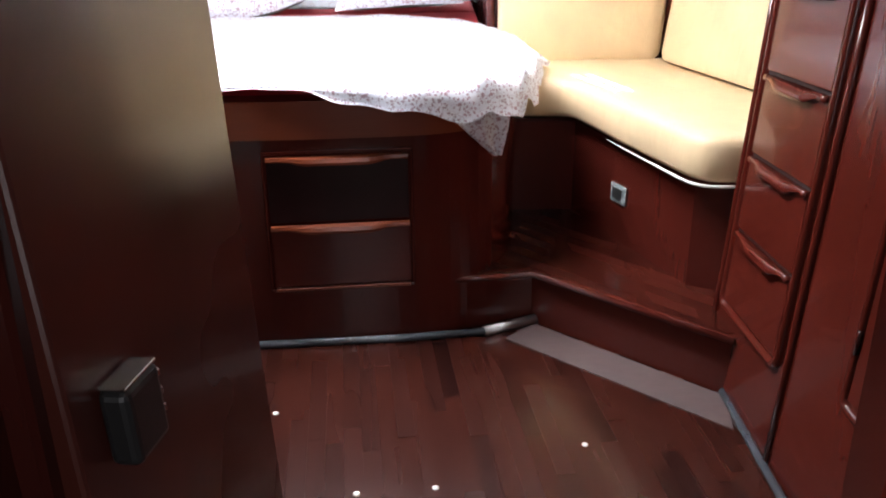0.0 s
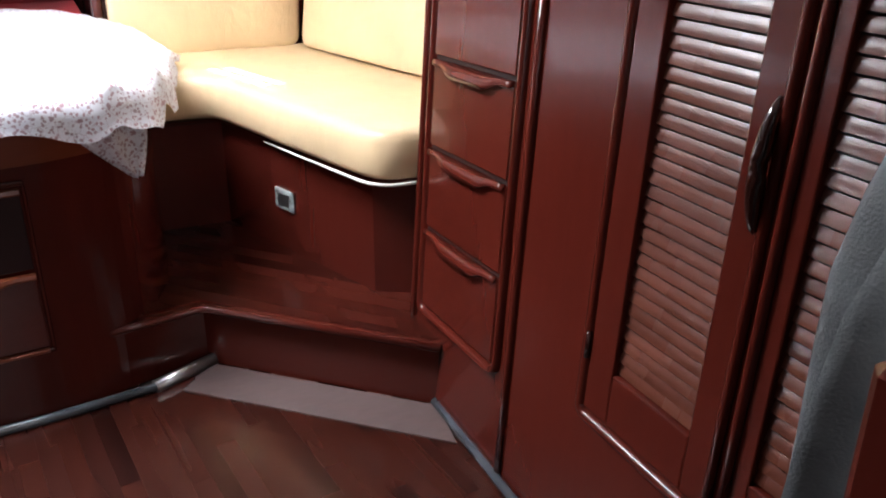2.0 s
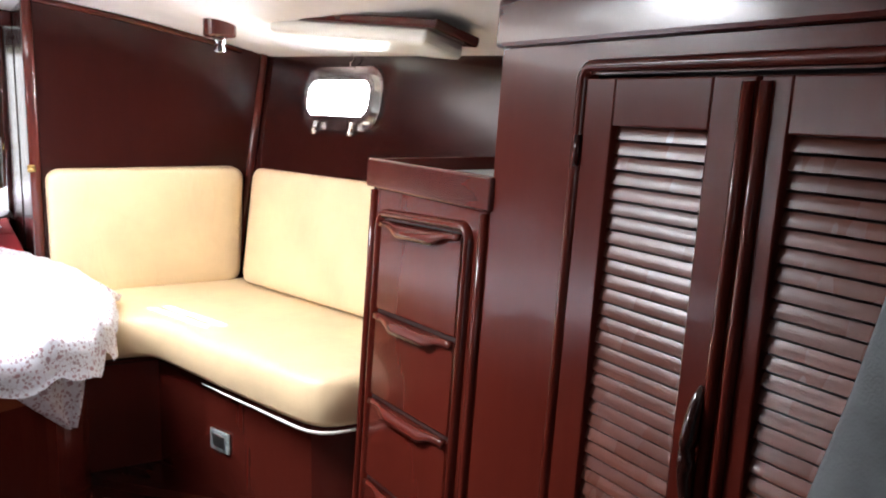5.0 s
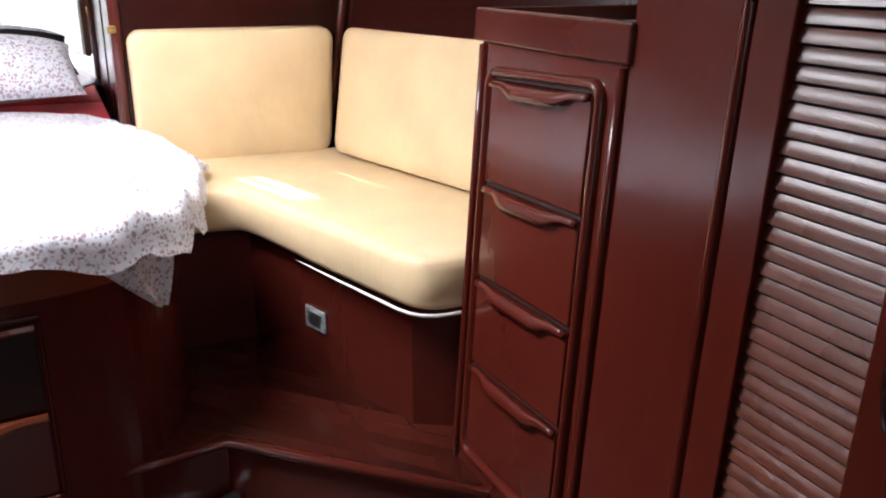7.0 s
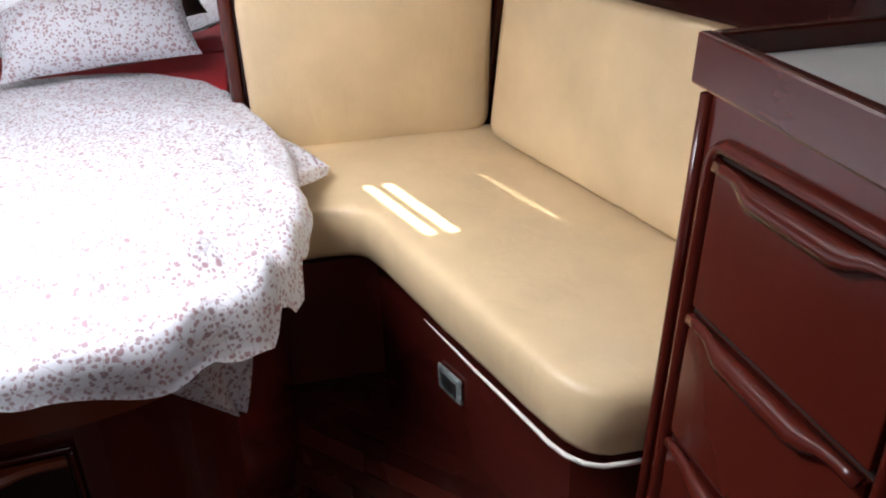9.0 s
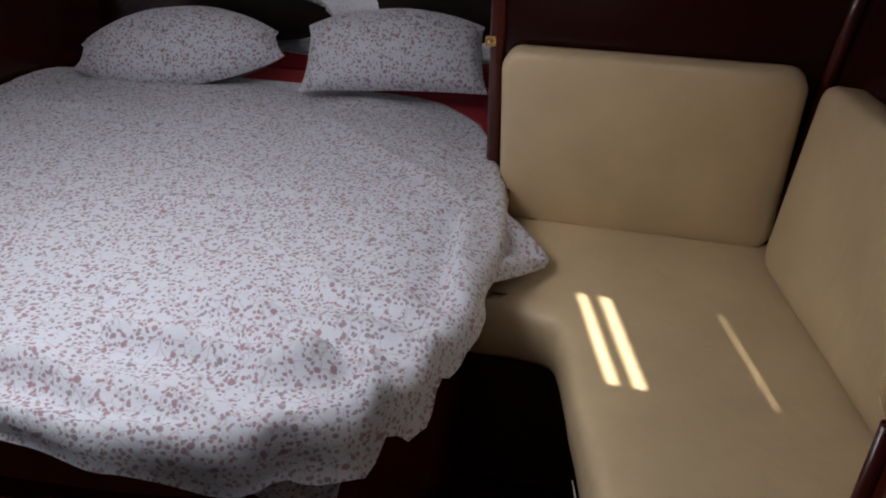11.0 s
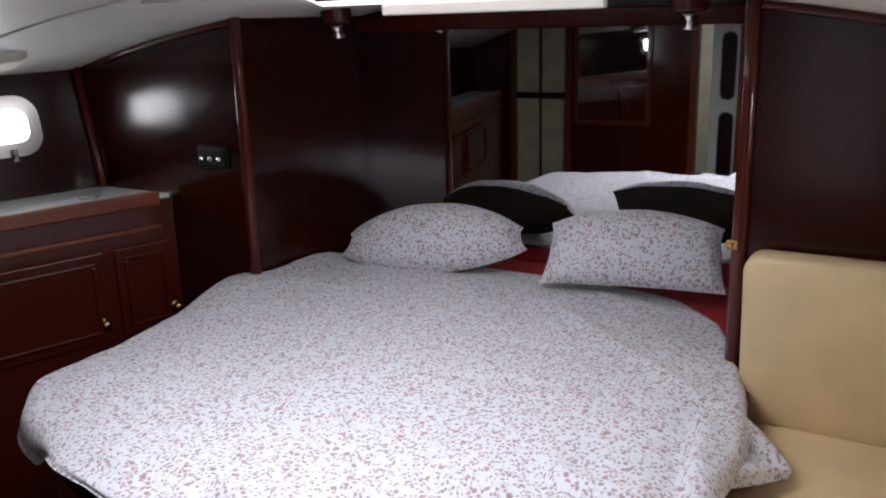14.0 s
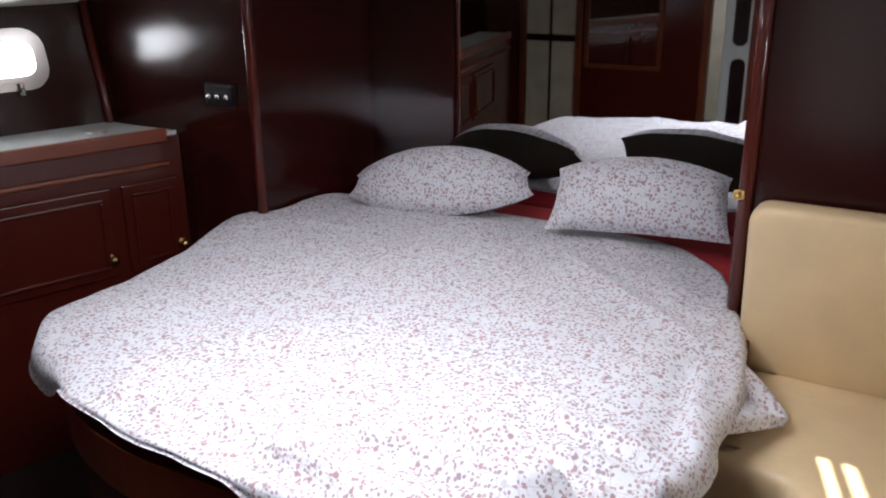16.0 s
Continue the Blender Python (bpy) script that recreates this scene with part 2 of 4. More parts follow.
def tube(points, r, n=8, flat=1.0):
    bm = bmesh.new()
    rings = []
    pts = [Vector(p) for p in points]
    for i, p in enumerate(pts):
        d = (pts[min(i + 1, len(pts) - 1)] - pts[max(i - 1, 0)]).normalized()
        side = d.cross(Vector((0, 0, 1)))
        side = side.normalized() if side.length > 1e-3 else Vector((1, 0, 0))
        up = side.cross(d)
        rr = r[i] if isinstance(r, (list, tuple)) else r
        rings.append([bm.verts.new(p + (side * math.cos(k * math.tau / n) + up * math.sin(k * math.tau / n) * flat) * rr) for k in range(n)])
    for a, c in zip(rings, rings[1:]):
        for k in range(n):
            bm.faces.new((a[k], a[(k + 1) % n], c[(k + 1) % n], c[k]))
    bm.faces.new(rings[0][::-1])
    bm.faces.new(rings[-1])
    return bm


def lathe(profile, n=24, m=None):
    bm = bmesh.new()
    rings = [[bm.verts.new((r * math.cos(k * math.tau / n), r * math.sin(k * math.tau / n), z)) for k in range(n)] for r, z in profile]
    for a, c in zip(rings, rings[1:]):
        for k in range(n):
            bm.faces.new((a[k], a[(k + 1) % n], c[(k + 1) % n], c[k]))
    bm.faces.new(rings[0][::-1])
    bm.faces.new(rings[-1])
    if m is not None:
        bm.transform(m)
    return bm


def join(*bms):
    first = bms[0]
    for other in bms[1:]:
        me = bpy.data.meshes.new("tmp")
        other.to_mesh(me)
        other.free()
        first.from_mesh(me)
        bpy.data.meshes.remove(me)
    return first


def bez(ob, width, seg=2):
    md = ob.modifiers.new("bevel", "BEVEL")
    md.width, md.segments, md.limit_method, md.angle_limit = width, seg, "ANGLE", radians(35)
    return ob


# ---------------------------------------------------------------- plan
Y_BULK, Y_MIRROR, X_ALC = 4.70, 5.42, 0.875
Y_FWD = 0.55
Z_PLAT = 0.20


def hull_x(y, z):
    return 1.70 + 0.25 * (Y_BULK - y) + 0.15 * (z - 1.2)


def ceil_z(x, y):
    return 1.90 - 0.075 * x * x + 0.05 * max(0.0, Y_BULK - y)


def lean(bm, k=0.06):
    for v in bm.verts:
        v.co.x += k * v.co.z
    return bm


# floor sub-base
structure("floor", box(-2.8, 2.8, -1.6, 5.6, -0.12, -0.006), INNER, "dark cabin sole under the wooden planks")

# hull sides with porthole openings
PORT_W, PORT_H = 0.42, 0.185
PORTS = {1: (4.16, 1.495), -1: (4.28, 1.462)}      # middle of each porthole


def rounded_rect(w, h, r, n=5):
    pts = []
    for cx, cy, a0 in ((w / 2 - r, h / 2 - r, 0), (-w / 2 + r, h / 2 - r, 90), (-w / 2 + r, -h / 2 + r, 180), (w / 2 - r, -h / 2 + r, 270)):
        for k in range(n + 1):
            a = radians(a0 + 90 * k / n)
            pts.append((cx + r * math.cos(a), cy + r * math.sin(a)))
    return pts


def hull_side(sign, name):
    bm = bmesh.new()
    hole = rounded_rect(PORT_W, PORT_H, 0.06)
    PORT_Y, PORT_Z = PORTS[sign]
    n = len(hole)

    def p(y, z, d=0.0):
        return (sign * (hull_x(y, z) + d), y, z)

    rings = []
    for d in (0.0, 0.05):
        ring = [bm.verts.new(p(PORT_Y - a, PORT_Z + c, d)) for a, c in hole]
        rim = [bm.verts.new(p(y, z, d)) for y, z in ((-0.2, 0), (4.76, 0), (4.76, 2.3), (-0.2, 2.3))]
        edges = [bm.edges.new((loop[i], loop[(i + 1) % len(loop)])) for loop in (ring, rim) for i in range(len(loop))]
        bmesh.ops.triangle_fill(bm, use_beauty=True, use_dissolve=False, edges=edges)
        rings.append(ring)
    for i in range(n):
        bm.faces.new((rings[0][i], rings[0][(i + 1) % n], rings[1][(i + 1) % n], rings[1][i]))
    return structure(name, bm, PANEL_DARK, "dark varnished mahogany hull lining with an oblong porthole opening")


hull_side(1, "wall_starboard")
hull_side(-1, "wall_port")

# aft bulkhead, both sides of the berth alcove
structure("wall_aft_starboard", box(X_ALC, 2.1, Y_BULK, Y_BULK + 0.04, 0, 2.2), PANEL_DARK, "dark varnished mahogany bulkhead beside the berth")
structure("wall_aft_port", box(-2.1, -X_ALC, Y_BULK, Y_BULK + 0.04, 0, 2.2), PANEL_DARK, "dark varnished mahogany bulkhead beside the berth")
structure("wall_alcove_port", box(-X_ALC - 0.04, -X_ALC, Y_BULK + 0.04, Y_MIRROR + 0.1, 0, 2.2), PANEL_DARK, "dark mahogany side of the berth alcove")
structure("wall_alcove_starboard", box(X_ALC, X_ALC + 0.04, Y_BULK + 0.04, Y_MIRROR + 0.1, 0, 2.2), PANEL_DARK, "dark mahogany side of the berth alcove")
structure("wall_aft", box(-X_ALC, X_ALC, Y_MIRROR + 0.02, Y_MIRROR + 0.1, 0, 2.2), PANEL_DARK, "dark wooden transom wall behind the mirror")

mirror = thing("wall_mirror", "wide frameless mirror at the head of the berth", "mirror")
part("mirror_glass", box(-X_ALC + 0.004, X_ALC - 0.004, Y_MIRROR, Y_MIRROR + 0.015, 0.80, 1.775), MIRROR, mirror)
part("top_rail", box(-X_ALC + 0.003, X_ALC - 0.003, Y_MIRROR - 0.015, Y_MIRROR + 0.018, 1.777, 1.84, 0.004), MAHOGANY_H, mirror, "dark wooden rail")

for sx, nm in ((-1, "trim_pilaster_port"), (1, "trim_pilaster_starboard")):
    bm = tube([(sx * X_ALC, Y_BULK - 0.004, z) for z in (0.7, 1.2, 1.6, ceil_z(X_ALC, Y_BULK) + 0.02)], 0.021, 12)
    structure(nm, bm, MAHOGANY, "rounded varnished corner post of the alcove", True)
for sx, nm in ((-1, "trim_hull_port"), (1, "trim_hull_starboard")):
    bm = tube([(sx * (hull_x(Y_BULK, z) - 0.012), Y_BULK - 0.012, z) for z in (0.7, 1.2, 1.8)], 0.018, 8)
    structure(nm, bm, MAHOGANY, "varnished corner moulding", True)
for x0, x1, nm in ((-1.62, -X_ALC - 0.02, "trim_cornice_port"), (X_ALC + 0.02, 1.66, "trim_cornice_starboard")):
    bm = tube([(x, Y_BULK - 0.012, ceil_z(x, Y_BULK) - 0.012) for x in np.linspace(x0, x1, 8)], 0.012, 8)
    structure(nm, bm, MAHOGANY, "thin varnished cornice moulding", True)

# ceiling with the hatch opening over the berth and the slit of the raised hatch lid
HX0, HX1, HY0, HY1 = -0.38, 0.46, 4.06, 4.60
FX0, FX1, FY0, FY1 = -0.04, 0.64, 3.12, 3.74


def ceiling_mesh():
    bm = bmesh.new()
    xs = sorted(set([-2.7, -2.1, -1.7, -1.3, -1.0, -0.7, HX0, FX0, 0.12, HX1, FX1, 0.7, 1.0, 1.3, 1.7, 2.1, 2.7]))
    ys = [-1.6, 0.5, 1.5, 2.6, FY0, FY1, HY0, 4.32, HY1, 4.75, 5.1, 5.6]
    grid = {(i, j): bm.verts.new((x, y, ceil_z(x, y))) for i, x in enumerate(xs) for j, y in enumerate(ys)}
    for i in range(len(xs) - 1):
        for j in range(len(ys) - 1):
            cx, cy = (xs[i] + xs[i + 1]) / 2, (ys[j] + ys[j + 1]) / 2
            if (HX0 < cx < HX1 and HY0 < cy < HY1) or (FX0 < cx < FX1 and FY0 < cy < FY1):
                continue
            bm.faces.new((grid[i, j], grid[i + 1, j], grid[i + 1, j + 1], grid[i, j + 1]))
    ext = bmesh.ops.extrude_face_region(bm, geom=bm.faces[:])
    for v in ext["geom"]:
        if isinstance(v, bmesh.types.BMVert):
            v.co.z += 0.06
    return bm


structure("ceiling", ceiling_mesh(), CEIL, "white vinyl cabin headlining, gently arched", True)

structure("trim_batten", tube([(x, 4.088, ceil_z(x, 4.088) - 0.002) for x in np.linspace(-1.35, -0.52, 8)], 0.007, 8), CEIL, "thin white batten across the headlining", True)


def hatch_frame(label, x0, x1, y0, y1, edging=True):
    th = thing("deck_hatch", label, "hatch", "deck hatches")
    z = ceil_z((x0 + x1) / 2, (y0 + y1) / 2)
    for nm, (a0, a1, b0, b1) in (("frame_rail", (x0 - 0.04, x1 + 0.04, y0 - 0.04, y0)), ("frame_rail", (x0 - 0.04, x1 + 0.04, y1, y1 + 0.04)),
                                 ("frame_stile", (x0 - 0.04, x0, y0, y1)), ("frame_stile", (x1, x1 + 0.04, y0, y1))):
        part(nm, box(a0, a1, b0, b1, z + 0.020, z + 0.11, 0.003), CEIL, th)
    for b in ((y1 + 0.041,) if edging else ()):
        part("wooden_edging", box(x0 - 0.045, x1 + 0.045, b - 0.03, b - 0.018, z - 0.026, z - 0.010), MAHOGANY_H, th, "thin dark wooden edging")
    return th, z


hatch, zc = hatch_frame("pale framed deck hatch with bright gaps of daylight in its blind", HX0, HX1, HY0, HY1)
# the blind leaves slanting gaps that let narrow bands of sun through
ZL = 1.866
LIFT = SUN_DIR * ((ZL - 0.748) / SUN_DIR.z)


def slot_x(x_at, y):
    """A line on the blind that is cast on the seat through x_at at y 4.09."""
    return x_at + LIFT.x - 0.317 * (y - LIFT.y - 4.09)


cuts = [(1.229, 1.254), (1.281, 1.308), (1.548, 1.554)]
S0, S1 = 3.93 + LIFT.y, 4.26 + LIFT.y


def port_x(y):
    return 0.05 - 0.73 * (y - 3.98)


strip_edges = [None] + [e for c in cuts for e in c] + [None]
for k in range(0, len(strip_edges), 2):
    a, c = strip_edges[k], strip_edges[k + 1]
    poly = [(port_x(S0) if a is None else slot_x(a, S0), S0), (HX1 + 0.16 if c is None else slot_x(c, S0), S0), (HX1 + 0.10 if c is None else slot_x(c, S1), S1), (port_x(S1) if a is None else slot_x(a, S1), S1)]
    part("blind_slat", prism(poly, ZL, ZL + 0.004), BLIND, hatch, "blind slat with its own emission in place of daylight")
part("blind_slat", prism([(port_x(HY0 - 0.08), HY0 - 0.08), (HX1 + 0.16, HY0 - 0.08), (HX1 + 0.16, S0), (port_x(S0), S0)], ZL, ZL + 0.004), BLIND, hatch, "blind slat with its own emission in place of daylight")
part("hanging_rail", box(HX0 + 0.20, HX1 + 0.06, HY1 + 0.002, HY1 + 0.030, 1.832, ZL - 0.001, 0.004), CEIL, hatch, "pale rail along the blind")
# added panel: stops sun where the slanted blind leaves the hatch uncovered
part("sun_stop_panel", prism([(HX0 - 0.12, HY0 - 0.08), (port_x(HY0 - 0.08) + 0.02, HY0 - 0.08), (port_x(HY1 + 0.035) + 0.02, HY1 + 0.035), (HX0 - 0.12, HY1 + 0.035)], ZL + 0.010, ZL + 0.016), CEIL, hatch, "white panel added beside the blind to stop the sun")
part("near_edging", tube([(0.08, 3.975, ZL + 0.002), (0.33, 3.972, ZL + 0.004), (0.62, 3.978, ZL + 0.002), (0.575, HY1, ZL - 0.012)], 0.007, 6), PANEL_DARK, hatch, "thin dark wooden edging")
part("blind_slat", prism([(port_x(S1), S1), (HX1 + 0.10, S1), (HX1 + 0.06, HY1 + 0.035), (port_x(HY1 + 0.035), HY1 + 0.035)], ZL, ZL + 0.004), BLIND, hatch, "blind slat with its own emission in place of daylight")

hatch_f, zf = hatch_frame("pale framed deck hatch over the cabin floor", FX0, FX1, FY0, FY1, False)
part("pane", box(FX0, FX1, FY0, FY1, zf + 0.10, zf + 0.106), OUT, hatch_f, "bright translucent pane full of daylight")

# forward bulkhead behind the walker, with an entry doorway and a second doorway
D0, D1 = 0.25, 1.0
Y_PF = 1.30                      # port half of the forward bulkhead
for i, (a0, a1, y, z0, z1) in enumerate(((D1, 2.8, Y_FWD, 0, 2.3), (D0, D1, Y_FWD, 1.92, 2.3), (-2.8, -2.18, Y_PF, 0, 2.3), (-2.18, -1.64, Y_PF, 1.78, 2.3),
                                         (-1.64, -0.54, Y_PF, 0, 2.3), (-0.54, -0.16, Y_PF, 1.74, 2.3), (-0.16, 0.25, Y_PF, 0, 2.3))):
    structure(f"wall_forward_{i + 1}", box(a0, a1, y - 0.05, y, z0, z1), MAHOGANY, "varnished mahogany forward bulkhead")
structure("wall_entry_side", box(0.20, 0.25, Y_FWD - 0.05, Y_PF - 0.05, 0, 2.3), PANEL_DARK, "varnished mahogany side of the entry")
for i, (x, y) in enumerate(((D1, Y_FWD), (-2.18, Y_PF), (-1.64, Y_PF), (-0.54, Y_PF), (-0.16, Y_PF))):
    structure(f"door_frame_{i + 1}", box(x - 0.028, x + 0.028, y - 0.06, y + 0.02, 0, 1.77, 0.006), MAHOGANY_RAIL, "varnished reddish doorway post")
structure("wall_passage_end", box(-2.8, 2.8, -1.66, -1.6, 0, 2.3), BEIGE, "beige panelled passage wall beyond the doorways")
structure("wall_passage_port", box(-2.8, -2.75, -1.6, Y_PF, 0, 2.3), BEIGE, "beige panelled passage side")
structure("wall_passage_starboard", box(2.75, 2.8, -1.6, Y_FWD, 0, 2.3), BEIGE, "beige panelled passage side")

pd = tagged(new("door_2"), "closed door with beige panels between dark rails", "door", "", "structure")
for a0, a1, b0, b1 in ((-2.15, -1.925, 0.02, 1.10), (-1.905, -1.67, 0.02, 1.10), (-2.15, -1.925, 1.16, 1.76), (-1.905, -1.67, 1.16, 1.76)):
    part("panel", box(a0, a1, Y_PF - 0.04, Y_PF - 0.012, b0, b1, 0.004), BEIGE, pd)
part("middle_rail", box(-2.15, -1.67, Y_PF - 0.042, Y_PF - 0.008, 1.102, 1.158, 0.004), PANEL_DARK, pd)
part("centre_stile", box(-1.924, -1.906, Y_PF - 0.042, Y_PF - 0.008, 0.02, 1.76), PANEL_DARK, pd)

wd = tagged(new("door_3"), "pale narrow passage door with a dark rounded panel, half open", "door", "", "structure")
part("leaf", box(-0.42, -0.185, Y_PF - 0.10, Y_PF - 0.07, 0.02, 1.72, 0.006, 2), WHITE_TOP, wd)
for z0, z1 in ((0.25, 1.02), (1.12, 1.66)):
    bm = bmesh.new()
    bm.faces.new([bm.verts.new((-0.285 + a, Y_PF - 0.068, (z0 + z1) / 2 + c)) for a, c in rounded_rect(0.12, z1 - z0, 0.055, 6)])
    ext = bmesh.ops.extrude_face_region(bm, geom=bm.faces[:])
    for v in ext["geom"]:
        if isinstance(v, bmesh.types.BMVert):
            v.co.y += 0.006
    part("inset_panel", bm, DARK_FRONT, wd, "dark rounded inset panel")

fm = thing("hanging_mirror", "tall mirror in a varnished wooden frame on the bulkhead", "mirror")
part("glass", box(-1.54, -0.93, Y_PF + 0.01, Y_PF + 0.018, 0.93, 1.74), MIRROR, fm)
for a0, a1, b0, b1 in ((-1.58, -1.54, 0.89, 1.77), (-0.93, -0.89, 0.89, 1.77), (-1.54, -0.93, 0.89, 0.93), (-1.54, -0.93, 1.74, 1.77)):
    part("frame_member", box(a0, a1, Y_PF + 0.002, Y_PF + 0.03, b0, b1, 0.006), MAHOGANY_RAIL, fm)

# daylight through the openings

area("floor_hatch_daylight", ((FX0 + FX1) / 2, (FY0 + FY1) / 2, zf + 0.085), ((FX0 + FX1) / 2, (FY0 + FY1) / 2, 0), 0.64, 0.58, 3.7)
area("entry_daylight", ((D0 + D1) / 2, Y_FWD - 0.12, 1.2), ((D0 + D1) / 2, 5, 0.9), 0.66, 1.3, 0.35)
area("passage_daylight", (-1.3, Y_PF - 0.6, 1.5), (-0.6, -1.6, 1.2), 0.5, 0.5, 3.2)
for sx in (1, -1):
    PORT_Y, PORT_Z = PORTS[sx]
    hx = hull_x(PORT_Y, PORT_Z)
    area("porthole_daylight", (sx * (hx + 0.07), PORT_Y, PORT_Z), (0, PORT_Y - 0.4, 0.9), PORT_W - 0.04, PORT_H - 0.03, 0.63)

# ---------------------------------------------------------------- berth
BASE_RAW = [(-0.56, 3.76), (-0.53, 3.60), (-0.40, 3.49), (-0.20, 3.420), (0.0, 3.397), (0.50, 3.435), (0.66, 3.470), (0.79, 3.545), (0.865, 3.66), (0.905, 3.80), (0.925, 3.95), (0.93, 4.15), (0.93, 4.69), (-0.94, 4.69)]


def rounded(poly, fixed, times=2):
    """Cuts the corners of a closed outline, but for the fixed points."""
    pts = [(Vector(p), p in fixed) for p in poly]
    for _ in range(times):
        out = []
        for i, (p, keep) in enumerate(pts):
            if keep:
                out.append((p, True))
                continue
            a, c = pts[i - 1][0], pts[(i + 1) % len(pts)][0]
            out += [(p.lerp(a, 0.25), False), (p.lerp(c, 0.25), False)]
        pts = out
    return [tuple(p) for p, _ in pts]


BASE = rounded(BASE_RAW, {(0.93, 4.15), (0.93, 4.69), (-0.94, 4.69)})
berth = thing("berth", "built-in mahogany double berth with drawers and a rounded corner", "bed")
part("body", prism(BASE, 0.0, 0.715), MAHOGANY, berth)
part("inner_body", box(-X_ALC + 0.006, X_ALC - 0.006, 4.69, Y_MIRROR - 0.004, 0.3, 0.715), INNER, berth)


def grow(poly, d):
    out = []
    n = len(poly)
    for i in range(n):
        a, p, q = (Vector(poly[k % n]) for k in (i - 1, i, i + 1))
        t = ((p - a).normalized() + (q - p).normalized()).normalized()
        out.append(tuple(p + Vector((t.y, -t.x)) * d))
    return out


rail_poly = grow(BASE, 0.012)
part("edge_board", prism(rail_poly, 0.715, 0.835, 0.006, 2), MAHOGANY_RAIL, berth, "lighter reddish edge board")
FRONT = pose(0.32, 3.412, 0, 0, 0, math.degrees(math.atan2(0.05, 0.5)))


def pull(width, m, drop=0.016, deep=0.02):
    """A carved wooden finger pull along the top of a drawer, drooping in the middle."""
    bm = bmesh.new()
    rows = []
    n = 18
    for i in range(n + 1):
        u = i / n
        s = 0.5 - 0.5 * math.cos(min(1, max(0, (u - 0.12) / 0.16)) * math.pi) if u < 0.5 else 0.5 - 0.5 * math.cos(min(1, max(0, (0.88 - u) / 0.16)) * math.pi)
        x = (u - 0.5) * width
        lo, out = -0.010 - drop * s, 0.006 + deep * (0.35 + 0.65 * s)
        prof = [(0.002, 0.006), (-out * 0.8, 0.004 - 0.4 * drop * s), (-out, lo * 0.6), (-out * 0.92, lo), (-out * 0.45, lo + 0.002), (0.002, -0.006)]
        rows.append([bm.verts.new((x, y, z)) for y, z in prof])
    for a, c in zip(rows, rows[1:]):
        for k in range(len(a)):
            bm.faces.new((a[k], a[(k + 1) % len(a)], c[(k + 1) % len(a)], c[k]))
    bm.faces.new(rows[0])
    bm.faces.new(rows[-1][::-1])
    bm.transform(m)
    return bm


def ring_frame(w, h, band, depth, m, bev=0.006):
    """A moulded frame in the local xz plane, facing -y."""
    return join(*[box(a0, a1, -depth, 0.002, b0, b1, bev, 2, m) for a0, a1, b0, b1 in (
        (-w / 2 - band, w / 2 + band, h / 2, h / 2 + band), (-w / 2 - band, w / 2 + band, -h / 2 - band, -h / 2),
        (-w / 2 - band, -w / 2, -h / 2, h / 2), (w / 2, w / 2 + band, -h / 2, h / 2))])


part("drawer_frame", ring_frame(0.455, 0.455, 0.010, 0.004, FRONT @ pose(0, 0, 0.443)), MAHOGANY, berth)
# the upper front is much darker than the lower one
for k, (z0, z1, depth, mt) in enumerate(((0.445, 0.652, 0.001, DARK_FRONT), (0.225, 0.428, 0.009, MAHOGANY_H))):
    dr = part("drawer", box(-0.222, 0.222, -depth, 0.012, z0, z1, 0.0015, 1, FRONT), mt, berth, ("dark reddish drawer front", "varnished drawer front")[k])
    part("drawer_pull", pull(0.444, FRONT @ pose(0, -depth, z1 + 0.004), 0.012, 0.014), MAHOGANY_RAIL, dr)
part("lower_rail", box(-0.222, 0.222, -0.012, 0.002, 0.207, 0.219, 0.003, 1, FRONT), MAHOGANY_RAIL, berth)

solid("mattress", join(prism(grow(BASE, -0.085), 0.836, 0.862, 0.010, 2), box(-0.84, 0.84, 4.66, Y_MIRROR - 0.01, 0.716, 0.872, 0.012, 2)), RED, "mattress under a bright red fitted sheet", "mattress", smooth=True)


# duvet: a sheet laid over the berth, with a wavy hanging hem
def smoothstep(a, b, x):
    t = min(1.0, max(0.0, (x - a) / (b - a)))
    return t * t * (3 - 2 * t)


OUTLINE = [(-0.668, 3.618), (-0.575, 3.550), (-0.41, 3.490), (-0.2, 3.432), (0.0, 3.412), (0.42, 3.400), (0.66, 3.435), (0.83, 3.52), (0.94, 3.66), (0.985, 3.85), (0.985, 4.1), (0.97, 4.35), (0.90, 4.62), (0.81, 4.86), (0.70, 5.03), (0.52, 5.15),
           (0.2, 5.19), (-0.2, 5.2), (-0.6, 5.16), (-0.82, 5.06), (-0.868, 4.80), (-0.925, 4.62), (-0.862, 4.34), (-0.795, 4.02), (-0.765, 3.745)]


def resample(poly, n):
    pts = [Vector(p) for p in poly]
    fine = []
    m = len(pts)
    for i in range(m):
        p0, p1, p2, p3 = pts[i - 1], pts[i], pts[(i + 1) % m], pts[(i + 2) % m]
        for k in range(10):
            t = k / 10
            fine.append(0.5 * ((2 * p1) + (p2 - p0) * t + (2 * p0 - 5 * p1 + 4 * p2 - p3) * t * t + (3 * p1 - p0 - 3 * p2 + p3) * t ** 3))
    L = [0.0]
    for i in range(len(fine)):
        L.append(L[-1] + (fine[(i + 1) % len(fine)] - fine[i]).length)
    out = []
    for k in range(n):
        s = L[-1] * k / n
        i = max(j for j in range(len(fine)) if L[j] <= s)
        f = (s - L[i]) / max(1e-9, L[i + 1] - L[i])
        out.append(fine[i].lerp(fine[(i + 1) % len(fine)], f))
    return out


